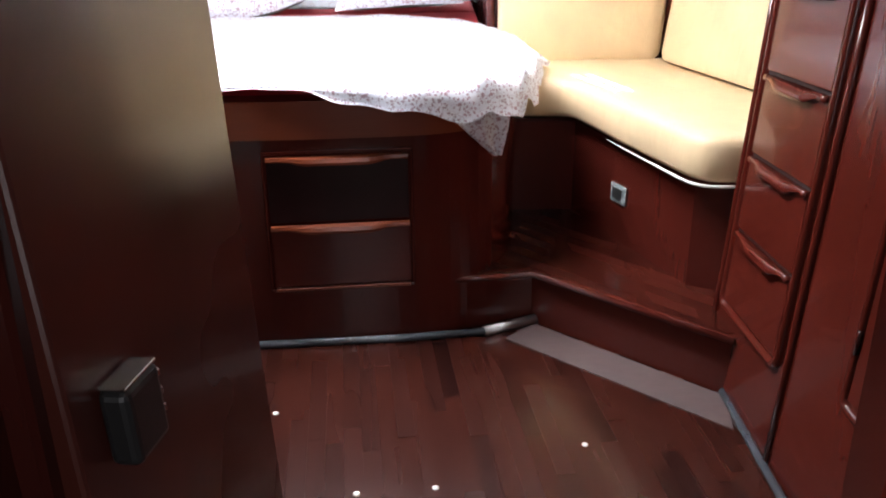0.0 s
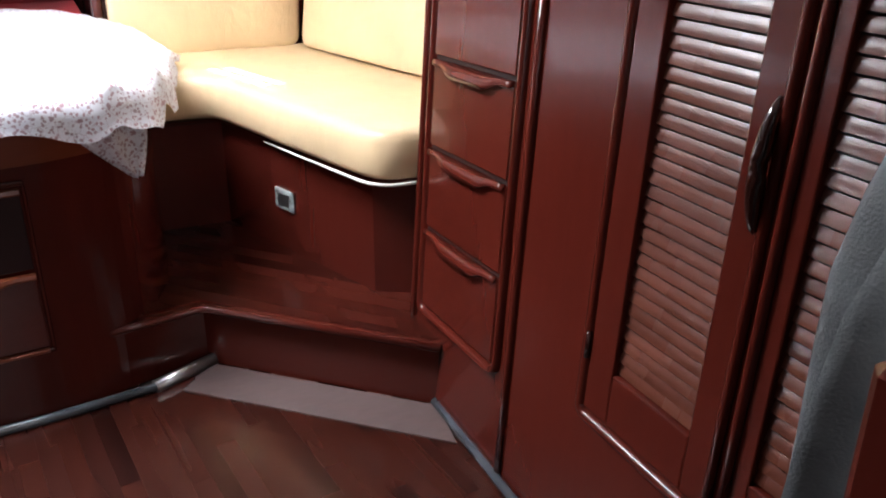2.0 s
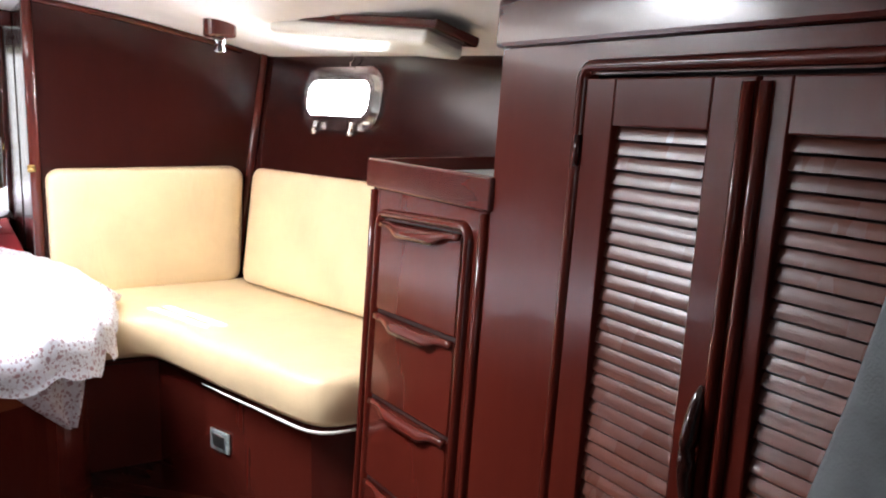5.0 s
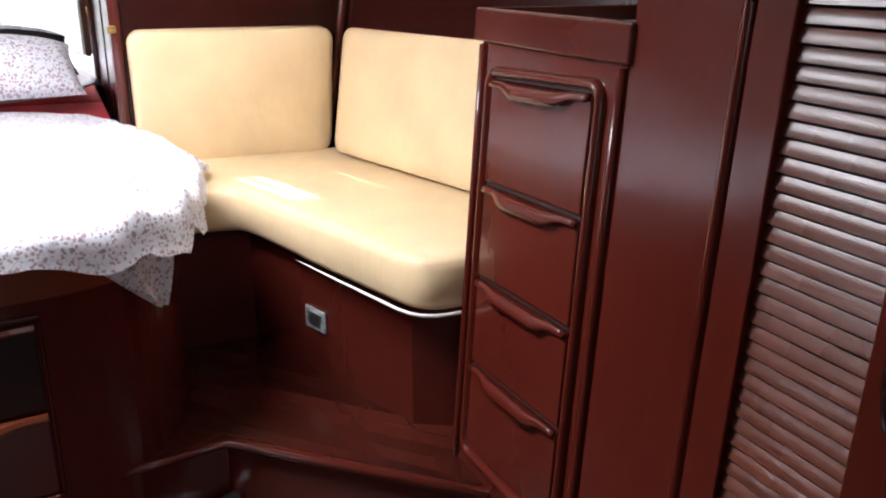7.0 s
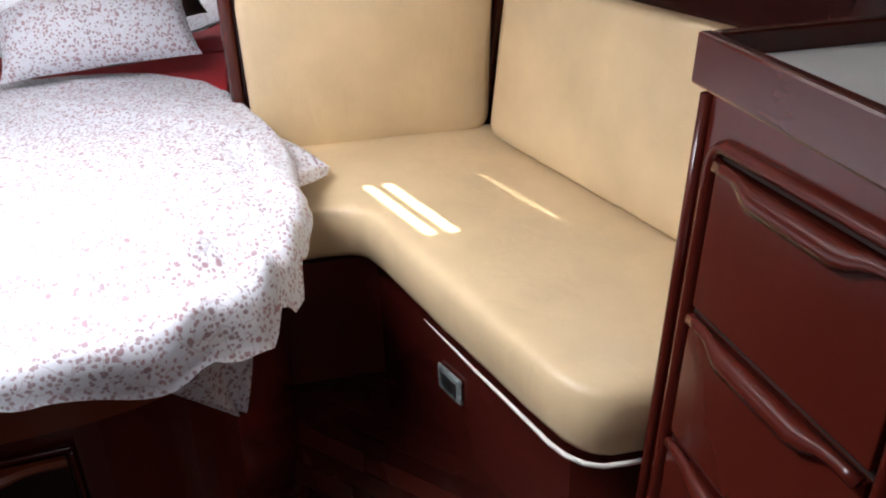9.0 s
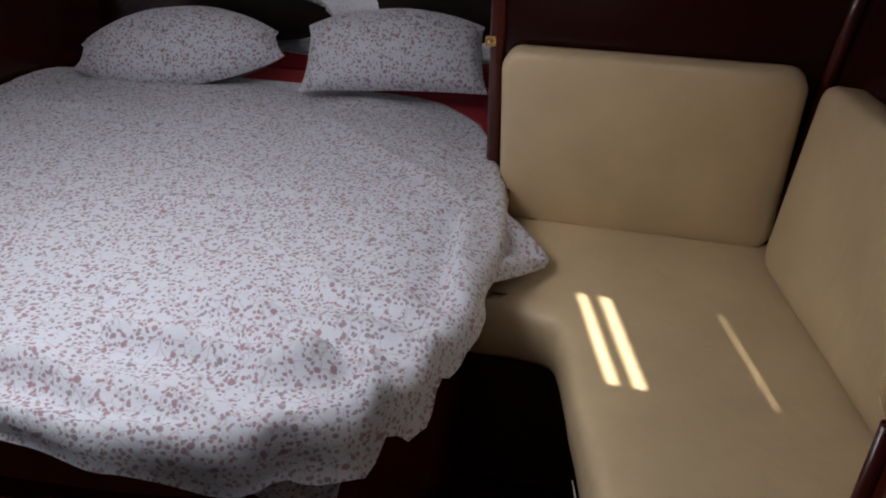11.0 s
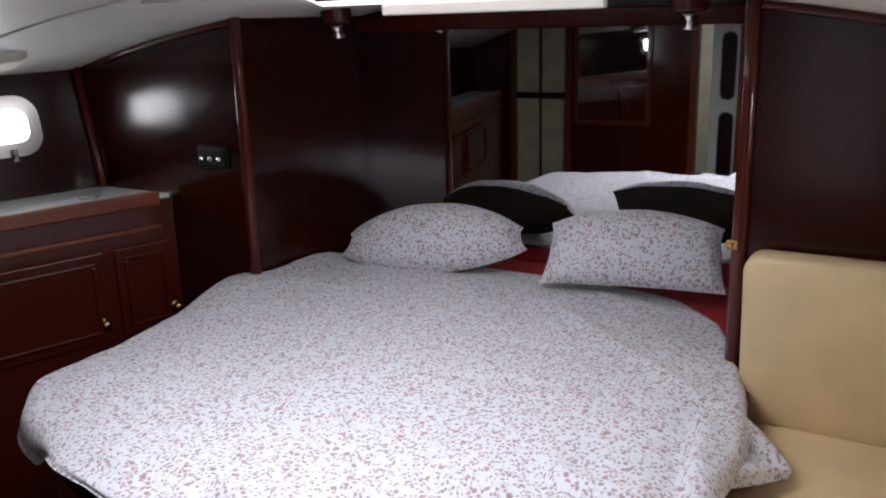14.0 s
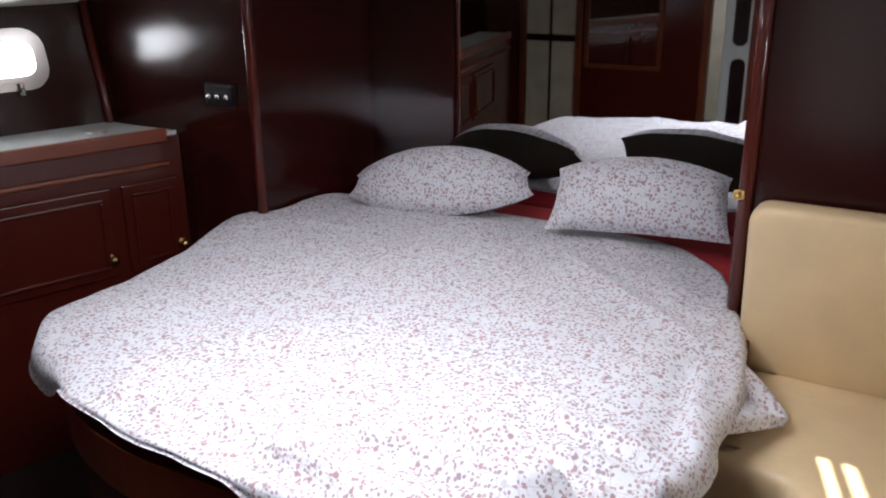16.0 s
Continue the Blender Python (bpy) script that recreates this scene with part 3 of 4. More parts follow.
def duvet_mesh():
    n = 260
    edge = resample(OUTLINE, n)
    c = Vector((0.0, 4.25))
    bm = bmesh.new()
    rings = []

    def top_z(x, y):
        z = 0.902 + 0.010 * noise.noise((x * 2.2, y * 2.2, 0)) + 0.006 * noise.noise((x * 6, y * 5, 4))
        z += 0.004 * noise.noise((x * 16, y * 14, 9))
        for (ax, ay), (bx, by), h in (((0.10, 4.98), (-0.14, 4.62), 0.006), ((-0.75, 4.72), (-0.36, 4.74), 0.010), ((0.28, 4.86), (0.86, 4.40), 0.010), ((0.40, 3.64), (0.93, 3.62), 0.036), ((0.30, 3.50), (0.80, 3.49), 0.024),
                                        ((0.52, 3.78), (0.98, 3.76), 0.028), ((0.62, 3.56), (0.92, 3.70), 0.028), ((0.90, 4.30), (0.97, 3.95), 0.026), ((-0.5, 3.56), (-0.1, 3.47), 0.008), ((0.12, 3.52), (0.50, 3.46), 0.020), ((0.58, 3.70), (0.80, 3.64), 0.030), ((0.70, 3.90), (0.95, 3.86), 0.018)):
            a, d = Vector((ax, ay)), Vector((bx - ax, by - ay))
            t = min(1, max(0, (Vector((x, y)) - a).dot(d) / d.length_squared))
            away = Vector((x, y)) - a - d * t
            side = away.length if away.cross(d) > 0 else -away.length
            z += h * 1.1 * (math.exp(-(side / 0.021) ** 2) - (0.55 * math.exp(-((side - 0.042) / 0.022) ** 2) if h > 0.012 else 0.0))
        return z + 0.030 * smoothstep(-0.72, -0.88, x) * smoothstep(4.2, 4.6, y) + 0.012 * smoothstep(-0.5, -0.7, x) * smoothstep(3.9, 3.6, y)

    steps = [float(v) for v in np.linspace(0.03, 0.975, 46)]
    for s in steps:
        ring = []
        for e in edge:
            p = c + (e - c) * s
            drop = 0.012 * smoothstep(0.86, 0.975, s)
            near = math.exp(-((p - Vector((0.72, 3.62))).length / 0.36) ** 2) + 0.35 * smoothstep(0.75, 0.97, s)
            q = p - Vector((0.95, 3.35))
            drop += 0.045 * near * abs(noise.noise((math.atan2(q.y, q.x) * 7, q.length * 3.0, 3.3))) ** 0.7
            drop += 0.030 * math.exp(-((p - Vector((0.66, 3.58))).length / 0.30) ** 2) * abs(noise.noise((p.x * 4.0 + 2.0, p.y * 15.0, 6.1))) ** 0.6
            z = top_z(p.x, p.y) - drop
            if z < 0.888:      # settles softly on the mattress
                z = 0.868 + 0.020 * math.exp((z - 0.888) / 0.020)
            ring.append(bm.verts.new((p.x, p.y, z)))
        rings.append(ring)
    # hanging hem
    for k, (out, down) in enumerate(((0.0, 0.0), (0.014, 0.018), (0.022, 0.042), (0.020, 0.062), (0.026, 0.080))):
        ring = []
        for i, e in enumerate(edge):
            u = i / n
            t = (edge[(i + 1) % n] - edge[i - 1]).normalized()
            nrm = Vector((t.y, -t.x))
            foot = smoothstep(4.95, 4.6, e.y)
            au = u * math.tau
            ring_at = Vector((math.cos(au), math.sin(au), 0))
            fold = noise.noise(ring_at * 5.4 + Vector((0, 0, 1.7 + k * 0.15)))
            corner = math.exp(-((e - Vector((0.86, 3.56))).length / 0.22) ** 2)
            hang = (0.35 + 0.65 * foot) * (1 + 0.35 * noise.noise(ring_at * 3.2 + Vector((0, 0, 5.0))) + 0.55 * corner)
            low = e.y > 4.7
            if e.y < 3.6:      # the sheet is drawn up short along the port half of the foot
                hang *= 1.0 - 0.85 * smoothstep(-0.52, -0.32, e.x) * smoothstep(0.36, 0.22, e.x)
            if low:
                hang *= 0.35
            o = out + (0.030 * fold + 0.02 * corner * noise.noise(ring_at * 9.5 + Vector((0, 0, 2.0)))) * down / 0.1
            z = top_z(e.x, e.y) - 0.018 - down * hang
            if e.x > 0.9 and e.y > 4.1:
                z = max(z, 0.752 + 0.006 * k)
            p = e + nrm * o
            if low:
                p.x = min(max(p.x, -0.85), 0.85)
            ring.append(bm.verts.new((p.x, p.y, z)))
        rings.append(ring)
    mid = bm.verts.new((c.x, c.y, top_z(c.x, c.y)))
    for i in range(n):
        bm.faces.new((mid, rings[0][i], rings[0][(i + 1) % n]))
    for a, d in zip(rings, rings[1:]):
        for i in range(n):
            bm.faces.new((a[i], d[i], d[(i + 1) % n], a[(i + 1) % n]))
    return bm


duvet = solid("duvet", duvet_mesh(), FLORAL, "white duvet with small reddish flowers, rumpled hem, over the berth", "duvet", smooth=True)


def flap(points, rows):
    bm = bmesh.new()
    (a, b, tip) = (Vector(p) for p in points)
    grid = []
    for i in range(rows + 1):
        t = i / rows
        ring = []
        for k in range(rows + 1):
            u = k / rows
            p = a.lerp(b, u).lerp(tip, t)
            nn = (b - a).cross(tip - a).normalized()
            p += nn * 0.014 * math.sin(u * 9 + t * 3) * (1 - 0.4 * t)
            ring.append(bm.verts.new(p))
        grid.append(ring)
    for i in range(rows):
        for k in range(rows):
            if i == rows - 1:
                continue
            bm.faces.new((grid[i][k], grid[i][k + 1], grid[i + 1][k + 1], grid[i + 1][k]))
    ext = bmesh.ops.extrude_face_region(bm, geom=bm.faces[:])
    nn = (b - a).cross(tip - a).normalized()
    for v in ext["geom"]:
        if isinstance(v, bmesh.types.BMVert):
            v.co += nn * 0.004
    return bm


part("hanging_corner", flap(((0.64, 3.440, 0.81), (0.885, 3.575, 0.81), (0.838, 3.530, 0.605)), 12), FLORAL, duvet, "duvet corner hanging to a point", True)
part("side_fold", flap(((0.945, 4.43, 0.865), (0.965, 4.04, 0.850), (1.105, 4.335, 0.775)), 12), FLORAL, duvet, "duvet fold lying on the seat", True)


def pillow(name, w, d, h, m, label, arch, foot):
    bm = bmesh.new()
    n = 26
    grid = {}
    for sgn in (1, -1):
        for i in range(n + 1):
            for j in range(n + 1):
                u, v = 2 * i / n - 1, 2 * j / n - 1
                edge = i in (0, n) or j in (0, n)
                if edge and sgn < 0:
                    grid[sgn, i, j] = grid[1, i, j]
                    continue
                x = u * w / 2 * (1 - 0.08 * (1 - v * v) * abs(u) - 0.06 * max(0, v))
                y = v * d / 2 * (1 - (arch if v > 0 else foot) * abs(u) ** 2.2)
                t = ((1 - abs(u) ** 2.2) * (1 - abs(v) ** 2.2)) ** 0.5
                z = sgn * t * h / 2
                z += 0.010 * noise.noise((x * 9 + w * 10, y * 9, sgn)) * (1 if not edge else 0.7)
                grid[sgn, i, j] = bm.verts.new((x, y, z))
    back = bmesh.new()
    for sgn in (1, -1):
        for i in range(n):
            for j in range(n):
                f = (grid[sgn, i, j], grid[sgn, i + 1, j], grid[sgn, i + 1, j + 1], grid[sgn, i, j + 1])
                if sgn > 0:
                    bm.faces.new(f)
                else:
                    back.faces.new([back.verts.new(v.co) for v in f[::-1]])
    bmesh.ops.delete(bm, geom=[v for v in bm.verts if not v.link_faces], context='VERTS')
    bmesh.ops.remove_doubles(back, verts=back.verts[:], dist=1e-5)
    ob = thing(name, label, "pillow", "pillows on the berth")
    part("front_cover", bm, FLORAL, ob, "white cotton with small reddish flowers", True)
    part("back_cover", back, BROWN, ob, "plain dark brown cotton", True)
    ob.matrix_world = m
    return ob


pillow("pillow", 0.76, 0.29, 0.19, pose(-0.345, 5.115, 1.004, 50, -5, 12), "plump floral pillow with a brown back, lying towards the mirror", 0.78, 0.60)
pillow("pillow", 0.62, 0.27, 0.19, pose(0.448, 5.110, 1.056, 56, -2, 7), "floral pillow with a brown back, propped before the mirror", 0.42, -0.06)

# ---------------------------------------------------------------- platform, settee
PLAT = [(0.60, 3.475), (0.80, 3.53), (0.962, 3.562), (1.495, 3.05), (1.60, 3.05), (1.60, 4.69), (0.94, 4.69), (0.60, 4.0)]
structure("floor_platform", prism(PLAT, 0.0, Z_PLAT - 0.02), MAHOGANY_H, "raised mahogany platform before the settee")
NOSE = [(0.61, 3.495), (0.81, 3.520), (0.962, 3.546), (1.495, 3.033), (1.60, 3.05), (1.60, 4.69), (0.94, 4.69), (0.60, 4.0)]
structure("floor_platform_top", prism(NOSE, Z_PLAT - 0.018, Z_PLAT, 0.006, 2), MAHOGANY_H, "polished platform top with a rounded nosing")

platform_top = bpy.data.objects["floor_platform_top"]
PLAT_IN = [(0.66, 3.53), (0.82, 3.55), (0.958, 3.575), (1.487, 3.065), (1.60, 3.07), (1.60, 4.66), (0.95, 4.66), (0.66, 4.0)]
for k in range(26):
    bm = prism(PLAT_IN, Z_PLAT - 0.001, Z_PLAT + 0.0035)
    across = Vector((1.0, 0.93, 0)).normalized()
    for at, sgn in ((2.92 + k * 0.055 + 0.001, -1), (2.92 + (k + 1) * 0.055 - 0.001, 1)):
        bmesh.ops.bisect_plane(bm, geom=bm.verts[:] + bm.edges[:] + bm.faces[:], plane_co=across * at, plane_no=across * sgn, clear_outer=True)
        bmesh.ops.holes_fill(bm, edges=[e for e in bm.edges if e.is_boundary])
    if bm.faces:
        part("plank", bm, PLANK_UP, platform_top)
    else:
        bm.free()

structure('trim_nosing', tube([(0.63, 3.492, 0.190), (0.81, 3.518, 0.190), (0.962, 3.543, 0.190), (1.495, 3.030, 0.190)], 0.012, 8), MAHOGANY_H, 'rounded reddish nosing of the step', True)
settee = thing("settee", "L-shaped mahogany settee base beside the berth", "settee")
part("base", prism([(0.930, 4.21), (1.205, 4.21), (1.475, 3.42), (1.60, 3.345), (1.9, 3.345), (1.62, 4.685), (0.930, 4.685)], Z_PLAT, 0.585), MAHOGANY, settee)
part("aft_panel", wall_strip([(1.19, 4.19), (0.925, 4.19)], -0.018, Z_PLAT, 0.578), MAHOGANY, settee)
part("side_panel", wall_strip([(1.455, 3.41), (1.19, 4.19)], -0.018, Z_PLAT, 0.578), MAHOGANY, settee)
part("end_panel", wall_strip([(1.575, 3.34), (1.455, 3.41)], -0.018, Z_PLAT, 0.578), MAHOGANY, settee)
fdir = (Vector((1.455, 3.41)) - Vector((1.19, 4.19))).normalized()
OUTLET = Matrix.Translation((1.308, 3.835, 0.385)) @ pose(0, 0, 0, 0, 0, math.degrees(math.atan2(fdir.y, fdir.x)))
ow = thing("wall_outlet", "small square grey-white outlet plate on the settee base", "outlet")
part("plate", box(-0.052, 0.052, -0.008, 0.0, -0.036, 0.036, 0.003, 1, OUTLET), OUTLET_GREY, ow)
part("insert", box(-0.034, 0.034, -0.011, -0.007, -0.022, 0.022, 0.002, 1, OUTLET), DULL_STEEL, ow)
part("screw", box(-0.044, -0.040, -0.010, -0.007, -0.002, 0.002, 0, 1, OUTLET), DULL_STEEL, ow)

SEAT_RAW = [(0.945, 4.150), (1.10, 4.150), (1.150, 4.125), (1.172, 4.06), (1.31, 3.575), (1.372, 3.36), (1.40, 3.285), (1.45, 3.243), (1.53, 3.238), (1.62, 3.24), (2.02, 3.24), (1.69, 4.685), (0.945, 4.685)]


SEAT = rounded(SEAT_RAW, {(0.945, 4.150), (2.02, 3.24), (1.69, 4.685), (0.945, 4.685)}, 1)


def cushion(poly, z0, z1, r, seed):
    bm = bmesh.new()
    fine = resample_line(poly, 0.035)
    rings = []
    h = z1 - z0
    for inset, z in ((r * 0.8, z0), (r * 0.25, z0 + 0.006), (0.0, z0 + 0.022), (-0.004, z0 + h * 0.5), (0.0, z1 - 0.034), (r * 0.16, z1 - 0.017), (r * 0.45, z1 - 0.006), (r, z1 - 0.001), (r * 1.8, z1 + 0.001)):
        ring = []
        for x, y in grow(fine, -inset):
            dz = 0.004 * noise.noise((x * 5 + seed, y * 5, z * 4))
            w = 0.0035 * noise.noise((x * 12, y * 12, z * 10 + seed))
            ring.append(bm.verts.new((x + w, y + w, z + dz)))
        rings.append(ring)
    n = len(fine)
    for a, c in zip(rings, rings[1:]):
        for i in range(n):
            bm.faces.new((a[i], a[(i + 1) % n], c[(i + 1) % n], c[i]))
    bm.faces.new(rings[0][::-1])
    bmesh.ops.triangulate(bm, faces=[bm.faces.new(rings[-1])])
    return bm


def resample_line(poly, step):
    out = []
    for i, p in enumerate(poly):
        a, c = Vector(p), Vector(poly[(i + 1) % len(poly)])
        k = max(1, round((c - a).length / step))
        out += [tuple(a.lerp(c, j / k)) for j in range(k)]
    return out


seat = thing("seat_cushion", "cream vinyl L-shaped seat cushion with white piping", "cushion", "settee cushions")
part("cover", cushion(SEAT, 0.603, 0.748, 0.034, 1.0), VINYL, seat, smooth=True)
pip = [(x, y, 0.600) for x, y in [(1.243, 3.80), (1.272, 3.695), (1.305, 3.575), (1.337, 3.465), (1.367, 3.36), (1.378, 3.32), (1.395, 3.281), (1.420, 3.252), (1.45, 3.237), (1.49, 3.234), (1.53, 3.234)]]
part("piping", tube(pip, [0.0012, 0.0026, 0.0034, 0.004, 0.0044, 0.0046, 0.0048, 0.0050, 0.0050, 0.0050, 0.0050], 8), PIPING, seat, "white piping along the lower edge", True)


def back_cushion(w, h, d, m, label, seed, flare=0.3):
    n, k = 22, 16
    bm = bmesh.new()
    rows = {}
    pts = [(x * (1 + 0.045 * z / h * (1 if x > 0 else flare)), z) for x, z in rounded_rect(w, h, 0.048, 6)]
    prof = [(-0.0, 0.97), (0.004, 1.0), (d * 0.25, 1.0), (d * 0.75, 1.0), (d * 0.93, 0.985), (d, 0.94), (d * 1.06, 0.8), (d * 1.10, 0.55), (d * 1.12, 0.25)]
    for i, (o, s) in enumerate(prof):
        for j, (x, z) in enumerate(pts):
            sx = 1 - (1 - s) * (1 if s > 0.9 else 1)
            bulge = 0.006 * noise.noise((x * 4 + seed, z * 4, o * 9))
            rows[i, j] = bm.verts.new((x * sx, -o - bulge, z * sx + 0.006 * noise.noise((x * 6, seed, 1))))
    m_ = len(pts)
    for i in range(len(prof) - 1):
        for j in range(m_):
            bm.faces.new((rows[i, j], rows[i, (j + 1) % m_], rows[i + 1, (j + 1) % m_], rows[i + 1, j]))
    bm.faces.new([rows[0, j] for j in range(m_)][::-1])
    cen = bm.verts.new((0, -d * 1.12, 0))
    for j in range(m_):
        bm.faces.new((rows[len(prof) - 1, j], rows[len(prof) - 1, (j + 1) % m_], cen))
    bm.transform(m)
    th = thing("back_cushion", label, "cushion", "settee cushions")
    part("cover", bm, VINYL, th, smooth=True)
    return th


back_cushion(0.725, 0.475, 0.075, pose(1.268, 4.690, 0.980, 3, 0, 0), "cream vinyl back cushion against the aft bulkhead", 1.0)
back_cushion(1.32, 0.465, 0.09, pose(1.868, 3.935, 0.975, -0, 0, 0) @ pose(0, 0, 0, 0, 0, -76) @ pose(0, 0, 0, -8), "cream vinyl back cushion along the hull side", 7.0)

# ---------------------------------------------------------------- drawer tower
XF = 1.49


def at_side(y, z, d=0.0):
    return Matrix.Translation((XF + d, y, z)) @ pose(0, 0, 0, 0, 0, -90)


tower = thing("drawer_cabinet", "tall narrow mahogany cabinet with four drawers", "cabinet")
part("body", lean(box(XF, 2.05, 2.675, 3.235, 0.0, 1.268, 0.003)), VARNISH, tower)
for a0, a1, b0, b1 in ((XF - 0.012, XF + 0.010, 2.665, 3.26), (XF + 0.010, 2.05, 3.238, 3.26), (XF + 0.010, 2.05, 2.677, 2.695)):
    part("fiddle_rail", lean(box(a0, a1, b0, b1, 1.268, 1.342, 0.005, 2)), MAHOGANY_H, tower, "wooden fiddle rail round the top")
part("top_panel", lean(box(XF + 0.010, 2.03, 2.695, 3.238, 1.268, 1.306)), WHITE_TOP, tower, "sunken white laminate top")
YC = 2.958


def sheer(bm):
    """The drawers rise a little towards the bow."""
    for v in bm.verts:
        v.co.z -= 0.045 * (v.co.y - YC)
    return lean(bm)


def soft_frame(w, h, band, depth, r, m):
    """One moulded frame with rounded corners and a half-round section, facing -y."""
    bm = bmesh.new()
    loops = []
    for grow_by, out in ((-0.5, 0.0), (-0.42, 0.6), (-0.2, 0.95), (0.0, 1.0), (0.2, 0.95), (0.42, 0.6), (0.5, 0.0)):
        g = band * (0.5 + grow_by)
        loops.append([bm.verts.new((x, -depth * out + 0.001, z)) for x, z in rounded_rect(w + 2 * g, h + 2 * g, r + g, 6)])
    for p, q in zip(loops, loops[1:]):
        for i in range(len(p)):
            bm.faces.new((p[i], p[(i + 1) % len(p)], q[(i + 1) % len(q)], q[i]))
    bm.transform(m)
    return bm


part("drawer_frame", sheer(soft_frame(0.412, 0.935, 0.024, 0.018, 0.022, at_side(YC, 0.737))), VARNISH, tower, smooth=True)
# flat dark sheet on the body paints the shade between the drawers
part("gap_shade", sheer(box(-0.204, 0.204, -0.0012, 0.004, 0.272, 1.202, 0, 1, at_side(YC, 0))), INNER, tower, "dark sheet in place of the shaded gaps round the drawers")
for k, (zt, zb) in enumerate(((1.196, 0.968), (0.955, 0.738), (0.725, 0.514), (0.501, 0.282))):
    dr = part("drawer", sheer(box(-0.198, 0.198, -0.011, 0.004, zb, zt, 0.003, 2, at_side(YC, 0))), VARNISH, tower)
    part("drawer_pull", sheer(pull(0.386, at_side(YC, zt - 0.002, -0.010), 0.019, 0.015)), VARNISH, dr, smooth=True)
for yy in (2.69, 3.222):
    part("corner_bead", lean(tube([(XF - 0.002, yy, z) for z in np.linspace(0.02, 1.262, 5)], 0.011, 10)), VARNISH, tower, smooth=True)

# ---------------------------------------------------------------- wardrobe
ward = thing("wardrobe", "built-in mahogany wardrobe with a pair of louvred doors", "wardrobe")
W0, W1 = 1.15, 2.672
for a0, a1, b0, b1 in ((2.393, W1, 0.0, 1.60), (W0, 1.63, 0.0, 1.60), (1.63, 2.393, 0.0, 0.385), (1.63, 2.393, 1.545, 1.60)):
    part("carcass_panel", lean(box(XF, XF + 0.02, a0, a1, b0, b1)), VARNISH, ward)
# shade behind the slats comes from this board's dark colour too
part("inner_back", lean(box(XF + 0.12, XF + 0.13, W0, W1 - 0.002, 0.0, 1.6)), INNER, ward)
part("side_panel", lean(box(XF + 0.02, 2.2, W1 - 0.02, W1 - 0.001, 1.34, 1.6)), VARNISH, ward)
part("valance", lean(box(XF - 0.016, 2.2, W0, W1 + 0.012, 1.602, 1.70, 0.01, 2)), MAHOGANY_H, ward, "overhanging valance board")
part("upper_panel", lean(box(XF - 0.004, XF + 0.02, W0, W1 + 0.004, 1.701, 1.87)), VARNISH, ward)
part("opening_frame", lean(soft_frame(0.762, 1.166, 0.024, 0.016, 0.012, at_side(2.012, 0.965))), VARNISH, ward, smooth=True)

def slat_section(x0, x1):
    """A louvre slat with a gently rounded face."""
    bm = bmesh.new()
    ends = []
    for x in (x0, x1):
        face = [bm.verts.new((x, -0.0106 + 0.0212 * i / 6, 0.0025 + 0.0008 * math.sin(math.pi * i / 6))) for i in range(7)]
        under = [bm.verts.new((x, y, -0.003)) for y in (0.0106, -0.0106)]
        ends.append(face + under)
    n = len(ends[0])
    for i in range(n):
        bm.faces.new((ends[0][i], ends[0][(i + 1) % n], ends[1][(i + 1) % n], ends[1][i]))
    bm.faces.new(ends[0][::-1])
    bm.faces.new(ends[1])
    return bm


for yc, first in ((2.205, True), (1.831, False)):
    l0, l1 = (-0.108, 0.104) if first else (-0.131, 0.084)
    door = part("louvred_door", lean(join(*[box(a0, a1, -0.010, 0.012, b0, b1, 0.003, 2, at_side(yc, 0)) for a0, a1, b0, b1 in (
        (-0.183, l0, 0.392, 1.538), (l1, 0.183, 0.392, 1.538), (l0, l1, 1.458, 1.538), (l0, l1, 0.392, 0.500))])), VARNISH, ward)
    slat_mesh = finish("slat", slat_section(l0 - 0.002, l1 + 0.002), LOUVRE)
    for k in range(38):
        z = 0.513 + k * 0.0252
        s = new("slat", slat_mesh)
        s.parent = door
        s.matrix_world = Matrix.Translation((XF + 0.006 + 0.06 * z, yc, z)) @ pose(0, 0, 0, 0, 0, -90) @ pose(0, 0, 0, 71)
    sgn = 1 if first else -1
    part("edge_bead", lean(tube([(XF - 0.013, yc - sgn * 0.172, z) for z in np.linspace(0.40, 1.53, 6)], 0.010, 10)), VARNISH, door, smooth=True)
    if first:
        hy = yc - 0.158
        zs = np.linspace(0.885, 1.085, 17)
        prof = [0.005 + 0.009 * math.sin(math.pi * i / 16) ** 0.5 for i in range(17)]
        part("door_handle", lean(tube([(XF - 0.014 - 0.019 * math.sin(math.pi * i / 16) ** 0.7, hy, z) for i, z in enumerate(zs)], prof, 12)), HANDLE, door, "long carved dark wooden grip", True)
        for z in (1.385, 0.50):
            part("hinge", lean(tube([(XF - 0.014, yc + 0.188, z), (XF - 0.014, yc + 0.188, z + 0.055)], 0.006, 8)), PANEL_DARK, door, smooth=True)

# ---------------------------------------------------------------- portholes and ceiling fixtures


